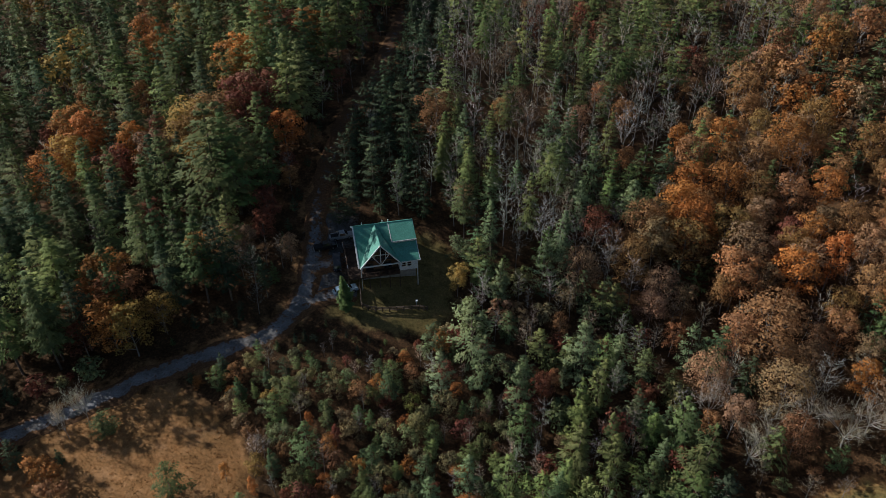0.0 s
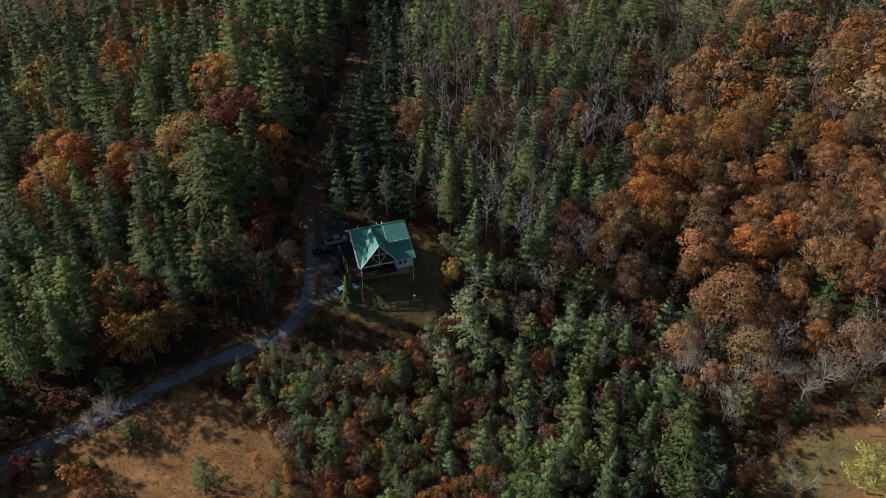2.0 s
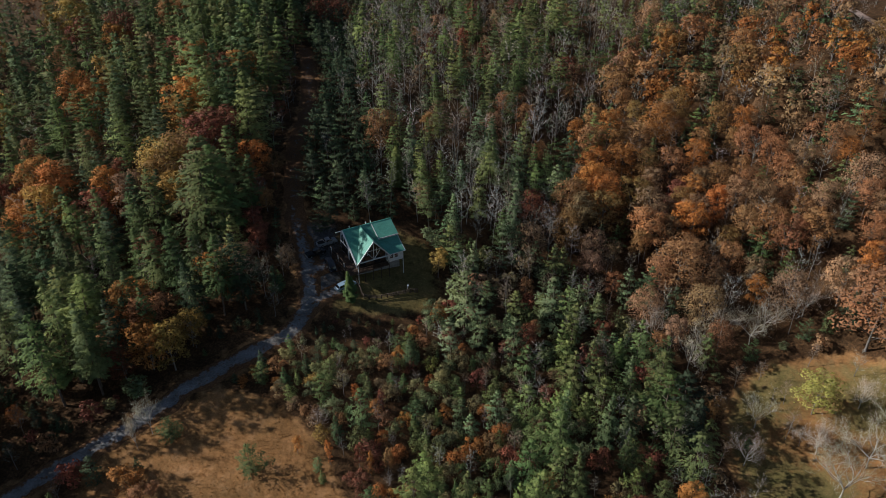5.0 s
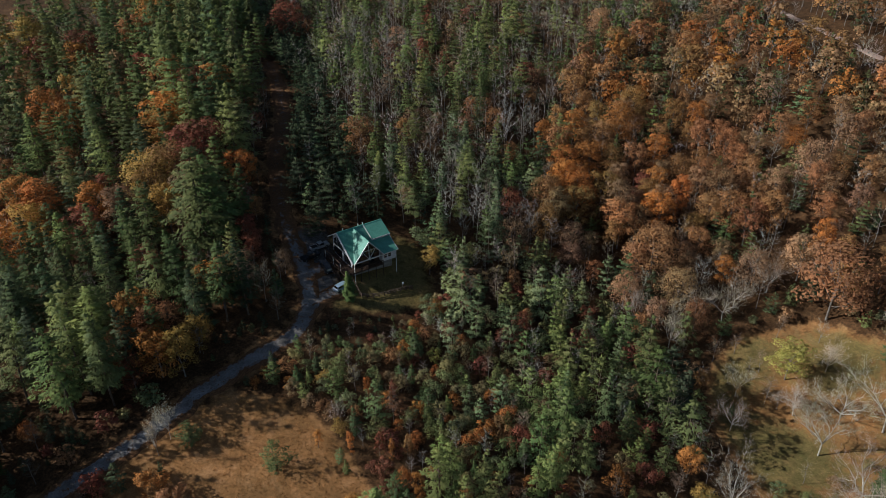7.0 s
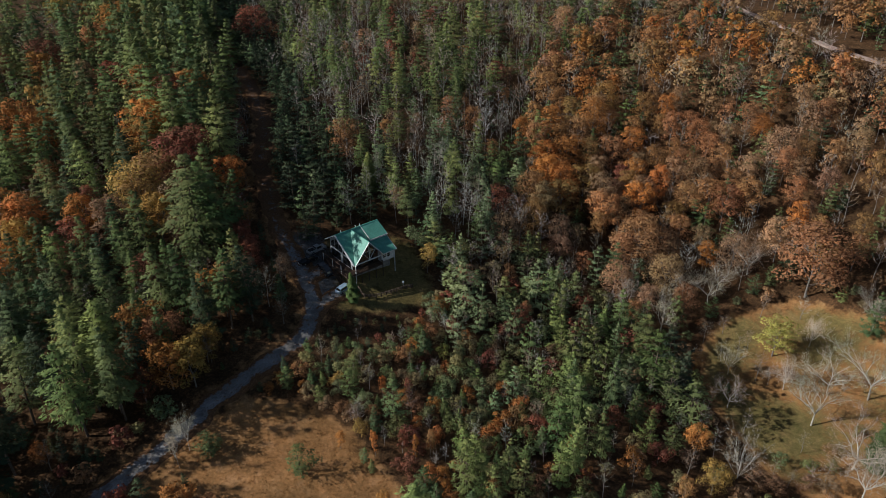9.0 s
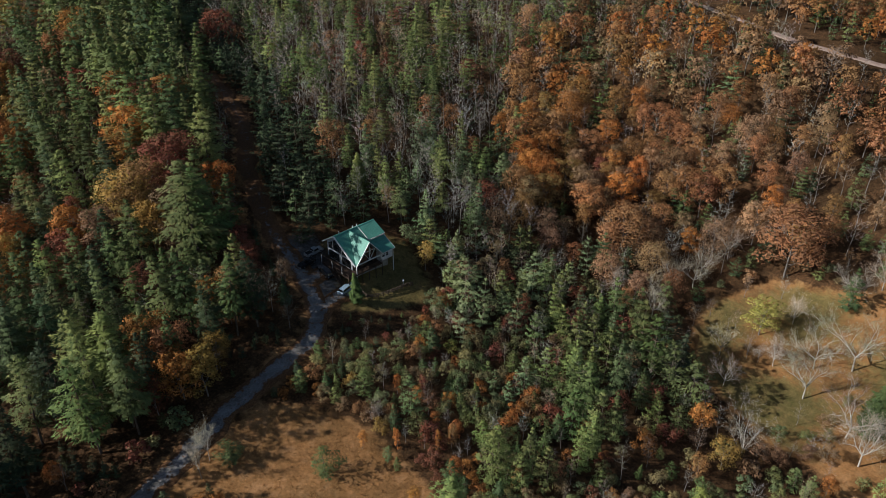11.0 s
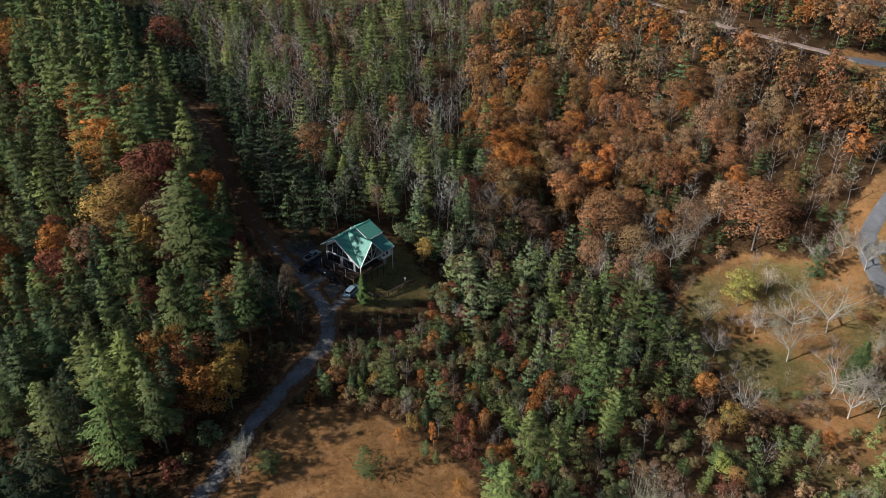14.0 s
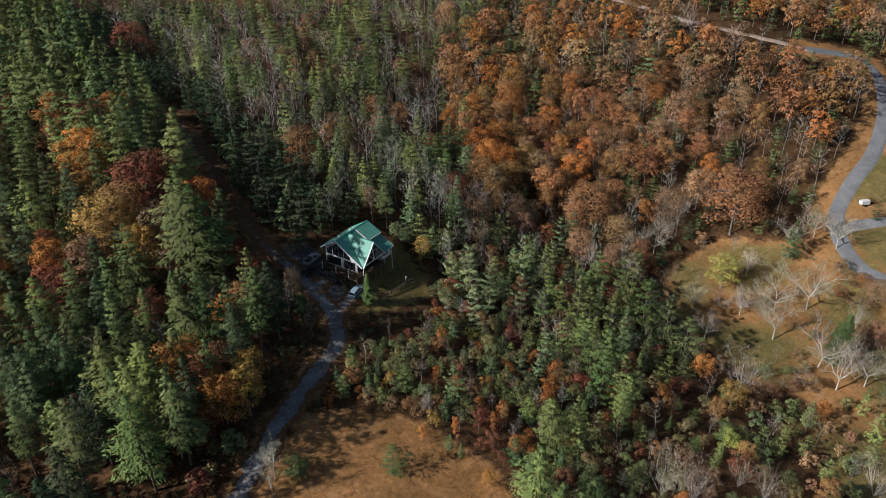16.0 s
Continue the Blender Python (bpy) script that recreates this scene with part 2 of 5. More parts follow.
def box(bm, a, b, m=None):
    """A box between two corners, in a bmesh."""
    v = [Vector((x, y, z)) for x in (a[0], b[0]) for y in (a[1], b[1]) for z in (a[2], b[2])]
    v = [bm.verts.new(m @ p if m else p) for p in v]
    for q in ((0, 1, 3, 2), (4, 6, 7, 5), (0, 4, 5, 1), (2, 3, 7, 6), (0, 2, 6, 4), (1, 5, 7, 3)):
        bm.faces.new([v[i] for i in q])
    return bm


def boxed(a, b, bevel=0.0):
    bm = box(bmesh.new(), a, b)
    if bevel:
        bmesh.ops.bevel(bm, geom=bm.edges[:], offset=bevel, segments=2, affect="EDGES")
    return bm


def slab(points, thick, way=(0, 0, -1)):
    """A polygon given thickness along a direction."""
    bm = bmesh.new()
    w = Vector(way) * thick
    top = [bm.verts.new(Vector(p)) for p in points]
    low = [bm.verts.new(Vector(p) + w) for p in points]
    bm.faces.new(top)
    bm.faces.new(low[::-1])
    for i in range(len(points)):
        j = (i + 1) % len(points)
        bm.faces.new([top[i], low[i], low[j], top[j]])
    return bm


def bar(bm, a, b, w):
    """A square bar from a to b."""
    a, b = Vector(a), Vector(b)
    m = Matrix.Translation(a) @ (b - a).to_track_quat("Z", "Y").to_matrix().to_4x4()
    return box(bm, (-w / 2, -w / 2, 0), (w / 2, w / 2, (b - a).length), m)


# ---- trees: mesh makers ----


def limb(a, b, r0, r1, sides=5):
    """Corners and triangles of one tapered limb."""
    a, b = np.asarray(a, float), np.asarray(b, float)
    d = (b - a) / (np.linalg.norm(b - a) + 1e-9)
    u = np.cross(d, (0.3, 0.9, 0.1))
    u /= np.linalg.norm(u) + 1e-9
    w = np.cross(d, u)
    ang = np.arange(sides) * 2 * np.pi / sides
    ring = np.cos(ang)[:, None] * u + np.sin(ang)[:, None] * w
    v = np.vstack([a + ring * r0, b + ring * r1])
    i = np.arange(sides)
    j = (i + 1) % sides
    return v, np.vstack([np.stack([i, j, j + sides], 1), np.stack([i, j + sides, i + sides], 1)])


def join(pieces):
    verts, faces, n = [], [], 0
    for v, f in pieces:
        verts.append(v)
        faces.append(f + n)
        n += len(v)
    return np.vstack(verts), np.vstack(faces)


def leaflets(r, centre, normal, size, length=1.2, along=None, soft=None):
    """Three-cornered leaf sprays: one at each centre, facing its normal, pointing along a direction; soft: the crown's own way outward there."""
    n = len(centre)
    normal = normal / (np.linalg.norm(normal, axis=1, keepdims=True) + 1e-9)
    ref = r.normal(size=(n, 3)) if along is None else along
    u = ref - (ref * normal).sum(1, keepdims=True) * normal
    u /= np.linalg.norm(u, axis=1, keepdims=True) + 1e-9
    w = np.cross(normal, u)
    size = np.broadcast_to(np.asarray(size, float).reshape(-1, 1), (n, 1)) * r.uniform(0.6, 1.35, (n, 1))
    a = centre - u * size * length * 0.45 + w * size * 0.5 * r.uniform(0.7, 1.2, (n, 1))
    b = centre - u * size * length * 0.45 * r.uniform(0.5, 1.2, (n, 1)) - w * size * 0.5 * r.uniform(0.7, 1.2, (n, 1))
    c = centre + u * size * length * 0.6
    soft = normal if soft is None else soft
    soft = soft / (np.linalg.norm(soft, axis=1, keepdims=True) + 1e-9) + 0.35 * normal
    soft /= np.linalg.norm(soft, axis=1, keepdims=True) + 1e-9
    turned = ((np.cross(b - a, c - a) * soft).sum(1) < 0)[:, None]
    a, b = np.where(turned, b, a), np.where(turned, a, b)
    return np.stack([a, b, c], 1).reshape(-1, 3), np.arange(n * 3).reshape(-1, 3), np.repeat(soft, 3, 0)


def trunk_of(r, h, r0, bends=3, sides=5, lean=0.02):
    """A bent, tapered trunk and its axis."""
    z = np.linspace(-0.6, h, bends + 1)
    axis = np.stack([np.cumsum(r.normal(0, lean * h / bends, bends + 1)), np.cumsum(r.normal(0, lean * h / bends, bends + 1)), z], 1)
    axis[:2, :2] = 0
    rad = r0 * (1 - 0.93 * np.linspace(0, 1, bends + 1) ** 0.9)
    return [limb(axis[i], axis[i + 1], rad[i], rad[i + 1], sides) for i in range(bends)], axis


def twig(a, b, w):
    """A fine twig: a three-sided point."""
    a, b = np.asarray(a, float), np.asarray(b, float)
    d = b - a
    u = np.cross(d, (0.3, 0.9, 0.2))
    u *= w / (np.linalg.norm(u) + 1e-9)
    t = np.cross(d, u)
    t *= w / (np.linalg.norm(t) + 1e-9)
    return np.array([a + u, a - 0.5 * u + 0.87 * t, a - 0.5 * u - 0.87 * t, b]), np.array([[0, 1, 3], [1, 2, 3], [2, 0, 3]])


def make_pine(seed, h=20.0, spread=4.2, whorls=14, arms=6, tufts=26, low=0.22, size=0.3, top=1.55, upright=0.0):
    """A white pine: trunk with tiers of arms, each a flat plume of short needle sprays."""
    r = np.random.RandomState(seed)
    wood, axis = trunk_of(r, h, 0.011 * h + 0.03)
    cs, ns, al, sz, so = [], [], [], [], []
    lean_to, lean_by = r.uniform(0, 6.28), r.uniform(0.08, 0.26)
    for k in range(whorls):
        f = low + (0.985 - low) * ((k + r.uniform(-0.25, 0.25)) / (whorls - 1))
        f = min(max(f, low), 0.985)
        z = f * h
        base = np.array([np.interp(z, axis[:, 2], axis[:, 0]), np.interp(z, axis[:, 2], axis[:, 1]), z])
        reach = spread * min(1.0, (1.04 - f) * top) ** 0.85 * (0.65 + 0.35 * min(1, (f - low) / 0.15 + 0.3))
        reach *= r.uniform(0.84, 1.1)
        turn = r.uniform(0, 6.28)
        for a in range(arms):
            ang = turn + a * 6.283 / arms + r.uniform(-0.45, 0.45)
            long = reach * (r.uniform(0.72, 1.0) if r.uniform() < 0.8 else r.uniform(1.0, 1.2)) * (1 + lean_by * math.cos(ang - lean_to))
            rise = r.uniform(-0.14, 0.1) + 0.5 * f * f + upright
            out = np.array([math.cos(ang), math.sin(ang), 0.0])
            side = np.array([-out[1], out[0], 0])
            tip = base + out * long + np.array([0, 0, long * rise])
            if long > 1.8 and tufts > 18 and a % 3 == 0:
                wood.append(limb(base, base + (tip - base) * 0.8, 0.05, 0.015, 3))
            m = max(4, int(tufts * (0.3 + 0.85 * long / spread)))
            s = 0.16 + 0.86 * r.uniform(0, 1, m) ** 0.75
            off = r.normal(0, 0.5, m).clip(-1, 1) * 0.34 * np.sin(np.clip(s, 0.1, 0.95) * 2.7) * long
            c = base + s[:, None] * (tip - base) + side * off[:, None]
            c[:, 2] += r.normal(0, 0.5, m) * size + 0.10 * long * (s - 0.6) ** 2
            cs.append(c)
            ns.append(np.array([0, 0, 1.0]) + 0.5 * out + side * (off / (0.3 * long + 0.1))[:, None] * 0.35 + r.normal(0, 0.28, (m, 3)))
            so.append(np.array([0, 0, 0.95]) + out * (0.15 + 0.55 * s)[:, None] + side * (off / (0.3 * long + 0.1))[:, None] * 0.3)
            al.append(np.tile(out, (m, 1)) + side * (off / (0.2 * long + 0.1))[:, None] * 0.5 + r.normal(0, 0.3, (m, 3)) + np.array([0, 0, 0.3 + upright]))
            sz.append(np.full(m, size * (0.85 + 0.3 * long / spread)))
    crown = leaflets(r, np.vstack(cs), np.vstack(ns), np.concatenate(sz), 2.4, np.vstack(al), np.vstack(so))
    return join(wood), crown


def make_broadleaf(seed, h=15.0, spread=4.6, lobes=26, leaves=70, low=0.35, size=0.5, bark_r=0.2, loose=0.45, big=1.0):
    """A broad crown: trunk, forking limbs and many billows of small leaf clumps."""
    r = np.random.RandomState(seed)
    wood, axis = trunk_of(r, h * 0.72, bark_r, 3, 5, 0.05)
    cs, ns, so = [], [], []
    for k in range(lobes):
        f = (k + 0.5) / lobes
        z = h * (low + (0.95 - low) * f ** 0.75)
        t = (z / h - low) / (1 - low)
        full = spread * math.sqrt(max(0.04, 1 - (1.25 * t - 0.42) ** 2 / 0.72))
        reach = full * math.sqrt(r.uniform(0.12, 0.85))
        ang = k * 2.4 + r.uniform(-0.5, 0.5)
        start = np.array([np.interp(z * 0.6, axis[:, 2], axis[:, 0]), np.interp(z * 0.6, axis[:, 2], axis[:, 1]), z * 0.6])
        c = np.array([math.cos(ang) * reach, math.sin(ang) * reach, z + r.uniform(-0.03, 0.03) * h])
        if k % 2 == 0 and leaves > 60:
            wood.append(limb(start, c, bark_r * 0.4 * (1 - 0.5 * f), 0.03, 3))
        rad = spread * r.uniform(0.16, 0.36) * big
        n = int(leaves * (rad / (spread * 0.26 * big)) ** 1.6)
        d = r.normal(size=(n, 3))
        d /= np.linalg.norm(d, axis=1, keepdims=True)
        d[:, 2] = np.where(d[:, 2] < -0.45, -d[:, 2], d[:, 2])
        rough = 1 + 0.22 * np.sin(d[:, :1] * 5 + k) * np.cos(d[:, 1:2] * 6 + 2 * k)
        cs.append(c + d * rad * np.array([1, 1, 0.75]) * rough * r.uniform(0.45, 1.08, (n, 1)) ** 0.5)
        ns.append(d + np.array([0, 0, 0.25]) + r.normal(0, loose, (n, 3)))
        so.append(d + 0.5 * np.array([math.cos(ang) * reach / spread, math.sin(ang) * reach / spread, 0.5]))
    crown = leaflets(r, np.vstack(cs), np.vstack(ns), size, 1.1, None, np.vstack(so))
    return join(wood), crown


def make_bare(seed, h=15.0, spread=3.2, limbs=16, twigs=9, low=0.35, r0=0.16, fat=1.0, start_low=False):
    """A leafless tree: trunk, rising limbs, and a haze of fine twigs as its crown."""
    r = np.random.RandomState(seed)
    wood, axis = trunk_of(r, h * (0.55 if start_low else 0.93), r0, 4, 5, 0.05)
    fine = []
    for k in range(limbs):
        f = low + (0.97 - low) * (k + 0.3) / limbs
        z = f * h * (0.5 if start_low else 0.9)
        base = np.array([np.interp(z, axis[:, 2], axis[:, 0]), np.interp(z, axis[:, 2], axis[:, 1]), z])
        ang = k * 2.4 + r.uniform(-0.6, 0.6)
        long = spread * r.uniform(0.6, 1.15) * (1.15 - 0.55 * f) * (1.5 if start_low else 1.0)
        up = r.uniform(0.5, 1.1) if not start_low else r.uniform(0.6, 1.6)
        mid = base + np.array([math.cos(ang), math.sin(ang), up * 0.7]) * long * 0.5
        tip = mid + np.array([math.cos(ang + r.uniform(-.4, .4)), math.sin(ang + r.uniform(-.4, .4)), up * 1.5]) * long * 0.5
        rb = r0 * 0.42 * (1.1 - 0.6 * f) * fat
        wood.append(limb(base, mid, rb, rb * 0.65, 3))
        wood.append(twig(mid, tip, rb * 0.65))
        for j in range(twigs):
            s = r.uniform(0.2, 1.0)
            q = base + (mid - base) * s * 2 if s < 0.5 else mid + (tip - mid) * (s * 2 - 1)
            e = q + r.normal(0, 0.28, 3) * long + np.array([math.cos(ang) * 0.25, math.sin(ang) * 0.25, 0.38]) * long
            fine.append(twig(q, e, 0.026 * fat))
            if j % 2 == 0:
                q2 = q + (e - q) * 0.5
                e2 = q2 + r.normal(0, 0.22, 3) * long + np.array([0, 0, 0.15]) * long
                fine.append(twig(q2, e2, 0.02 * fat))
    return join(wood), join(fine)


def make_spreading(seed, h=12.0, spread=6.0, foot=0.3, stems=6, crook=0.27, first=0):
    """An old leafless tree: short trunk, crooked limbs that fork again and again, pale twigs."""
    r = np.random.RandomState(seed)
    wood, fine = [limb((0, 0, -0.5), (r.uniform(-.2, .2), r.uniform(-.2, .2), h * foot), 0.17, 0.12, 6)], []

    def grow(a, way, length, rad, depth):
        steps = 3 if depth < 2 else 2 if depth < 4 else 1
        for k in range(steps):
            way = way + r.normal(0, crook, 3) + np.array([0, 0, 0.10])
            way = way / np.linalg.norm(way)
            b = a + way * length / steps
            thin = rad * 0.8
            if depth < 2:
                wood.append(limb(a, b, rad, thin, 4))
            else:
                (wood if depth == 2 else fine).append(twig(a, b, max(rad * 1.15, 0.017)))
            rad = thin
            if depth < 4:
                for _ in range(1 if (depth == 3 and k) or (depth == 0 and k == 0) else 2):
                    turn = way + r.normal(0, 0.62, 3) * np.array([1, 1, 0.7])
                    turn[2] += 0.12
                    grow(b, turn / np.linalg.norm(turn), length * r.uniform(0.42, 0.64), rad * 0.62, depth + (1 if depth < 3 else 2))
            a = b

    top = wood[0][0][-6:].mean(0)
    for k in range(stems):
        ang = k * 6.283 / stems + r.uniform(-0.4, 0.4)
        out = r.uniform(0.5, 1.0) * spread / h * 1.7
        way = np.array([math.cos(ang) * out, math.sin(ang) * out, r.uniform(0.6, 1.15)])
        way /= np.linalg.norm(way)
        grow(top, way, h * (r.uniform(0.52, 0.62) if first == 0 else r.uniform(0.7, 0.95)), 0.105 if first == 0 else 0.05, first)
    w, c = join(wood), join(fine)
    tall = max(w[0][:, 2].max(), c[0][:, 2].max())
    return (w[0] * (h / tall), w[1]), (c[0] * (h / tall), c[1])

# ---- ground ----


def graded(lo, a, b, hi, fine):
    """Grid lines: fine between a and b, coarser outside."""
    left, right, s = [], [], fine
    x = a
    while x > lo:
        s *= 1.12
        x -= s
        left.append(x)
    x, s = b, fine
    while x < hi:
        s *= 1.12
        x += s
        right.append(x)
    return np.array(left[::-1] + list(np.arange(a, b + 0.01, fine)) + right)


def lumps(x, y, clear):
    """Small unevenness of the hillside, ironed out along the roads."""
    lump = np.array([noise.noise((a * 0.16, b * 0.16, 0.0)) + 0.6 * noise.noise((a * 0.5, b * 0.5, 4.0)) for a, b in zip(x, y)])
    return lump * 0.2 * np.clip((clear - 3) / 5, 0.05, 1)


def make_hillside():
    xs, ys = graded(-1600, -110, 150, 1600, 1.7), graded(-900, 20, 215, 1900, 1.7)
    X, Y = np.meshgrid(xs, ys)
    x, y = X.ravel(), Y.ravel()
    z = ground(x, y)
    drive = off_line(DRIVE, x, y)
    road = np.minimum(off_line(ROAD, x, y), off_line(SPUR, x, y))
    z = z + lumps(x, y, np.minimum(drive, road))
    cover = np.zeros((len(x), 4), np.float32)
    cover[:, 3] = 1
    soft = lambda poly, w: np.clip(off_poly(poly, x, y) / w + 0.5, 0, 1)
    verge = np.clip((9 - road) / 4, 0, 1) * 0.9
    cover[:, 0] = np.maximum.reduce([soft(MEADOW, 5), soft(FIELD, 6), 0.6 * soft(SOUTH, 8), verge, 0.36 * np.clip((6 - drive) / 3, 0, 1)])
    blot = np.array([0.5 + 0.9 * noise.noise((a * 0.045, b * 0.045, 9.0)) for a, b in zip(x, y)])
    cover[:, 1] = np.maximum.reduce([soft(YARD, 4) * 0.55, soft(FIELD, 6) * np.clip(blot + 0.1, 0, 1) * 0.7, soft(VERGE, 6) * np.clip(blot, 0, 1), soft(SOUTH, 8) * np.clip(blot + 0.1, 0, 1) * 0.75])
    cover[:, 2] = np.maximum(soft(PARKING, 5) * 0.50, 0)
    nx, ny = len(xs), len(ys)
    i = (np.arange(ny - 1)[:, None] * nx + np.arange(nx - 1)).ravel()
    me = mesh_from("ground", np.stack([x, y, z], 1), np.stack([i, i + 1, i + nx + 1, i + nx], 1), GROUND)
    me.polygons.foreach_set("use_smooth", np.ones(len(me.polygons), bool))
    layer = me.attributes.new("cover", "FLOAT_COLOR", "POINT")
    layer.data.foreach_set("color", cover.ravel())
    return tagged(new("ground", me), "steep hillside of rust leaf litter and dry grass", "ground", kind="structure")


make_hillside()


def make_ribbon(name, line, width, material, label, lift=0.09, ragged=0.35, litter=None):
    """A road laid over the hillside, with an uneven edge and a slight crown."""
    across = np.linspace(-0.5, 0.5, 9)
    d = np.gradient(line, axis=0)
    d /= np.linalg.norm(d, axis=1, keepdims=True)
    side = np.stack([d[:, 1], -d[:, 0]], 1)
    rows = []
    for k, (p, s) in enumerate(zip(line, side)):
        wl = width * (1 + ragged * noise.noise((k * 0.21, 1.0, 0)) * 0.6)
        wr = width * (1 + ragged * noise.noise((k * 0.21, 8.0, 0)) * 0.6)
        q = p + s * (across * np.where(across < 0, wl, wr))[:, None]
        drop = np.where(np.abs(across) > 0.49, -0.35, 0.0) + 0.05 * (1 - (2 * across) ** 2) - 0.05 * np.exp(-((np.abs(across) - 0.22) / 0.07) ** 2)
        mid = ground(p[0], p[1])
        rows.append(np.column_stack([q, 0.6 * ground(q[:, 0], q[:, 1]) + 0.4 * mid + 0.15 * (ground(q[:, 0], q[:, 1]) - mid) + lift + drop]))
    n = len(across)
    i = (np.arange(len(rows) - 1)[:, None] * n + np.arange(n - 1)).ravel()
    me = mesh_from(name, np.vstack(rows), np.stack([i, i + 1, i + n + 1, i + n], 1), material)
    me.polygons.foreach_set("use_smooth", np.ones(len(me.polygons), bool))
    if litter is not None:
        layer = me.attributes.new("litter", "FLOAT", "POINT")
        edge = 0.5 * np.clip((np.abs(across) - 0.2) / 0.27, 0, 1)
        layer.data.foreach_set("value", (np.repeat(litter, n) + np.tile(edge, len(rows))).astype(np.float32))
    return tagged(new(name, me), label, "road", kind="structure")


make_ribbon("gravel_drive", DRIVE, 6.2, GRAVEL, "pale gravel drive strewn with fallen leaves", 0.16, 0.95,
            np.clip((DRIVE[:, 1] - 118) / 160, 0.06, 0.24))
make_ribbon("gravel_driveway", DRIVEWAY, 5.2, GRAVEL, "short gravel branch to the house", 0.19, 0.8, np.full(len(DRIVEWAY), 0.1))
make_ribbon("parking_lane", PARKING_LANE, 6.0, GRAVEL, "gravel parking place beside the deck", 0.2, 0.8, np.full(len(PARKING_LANE), 0.12))
make_ribbon("paved_road", ROAD, 5.6, ASPHALT, "grey paved road curving through the woods", 0.16, 0.06)
make_ribbon("dirt_track", TRACK, 3.4, DIRT, "pale dirt track through the oak woods", 0.13, 0.5)
make_ribbon("paved_spur", SPUR, 4.6, ASPHALT, "grey paved side road", 0.13, 0.06)

# ---- the house ----
HOUSE_AT, HOUSE_TURN = (-15.17, 132.94), 13.3
FLOOR = -10.6


def thing(name, m, label, category, group=""):
    ob = new(name)
    ob.empty_display_size = 0.5
    ob.matrix_basis = m
    return tagged(ob, label, category, group)


def roof_slab(house, name, points, seams_from, seams_to, count, label=""):
    """A roof plane of sheet metal with standing seams between two edges."""
    roof = part(name, slab(points, 0.14), ROOF, house, label)
    n = (Vector(points[1]) - Vector(points[0])).cross(Vector(points[2]) - Vector(points[0])).normalized()
    n = n if n.z > 0 else -n
    (a0, a1), (b0, b1) = seams_from, seams_to
    for k in range(count):
        t = (k + 0.5) / count
        p, q = Vector(a0).lerp(Vector(a1), t), Vector(b0).lerp(Vector(b1), t)
        if (q - p).length > 0.3:
            part("seam", bar(bmesh.new(), p + n * 0.004, q + n * 0.004, 0.014), ROOF, roof)
    return roof


def window(house, centre, w, h, normal="front", cross=True):
    """A framed pane standing proud of a wall that faces -y (front) or -x (side)."""
    x, y, z = centre
    turn = Matrix.Translation((x, y, z)) @ Matrix.Rotation(radians({"front": 0, "left": -90, "right": 90}[normal]), 4, "Z")
    frame_bm = bmesh.new()
    for a, b in (((-w / 2 - .1, -.07, h / 2), (w / 2 + .1, .02, h / 2 + .1)), ((-w / 2 - .13, -.1, -h / 2 - .12), (w / 2 + .13, .02, -h / 2)),
                 ((-w / 2 - .1, -.07, -h / 2), (-w / 2, .02, h / 2)), ((w / 2, -.07, -h / 2), (w / 2 + .1, .02, h / 2))):
        box(frame_bm, a, b, turn)
    if cross:
        box(frame_bm, (-w / 2, -.05, -.03), (w / 2, .0, .03), turn)
    made = part("window", frame_bm, TRIM, house, "white-framed window")
    part("pane", box(bmesh.new(), (-w / 2, -.02, -h / 2), (w / 2, .015, h / 2), turn), GLASS, made)
    return made


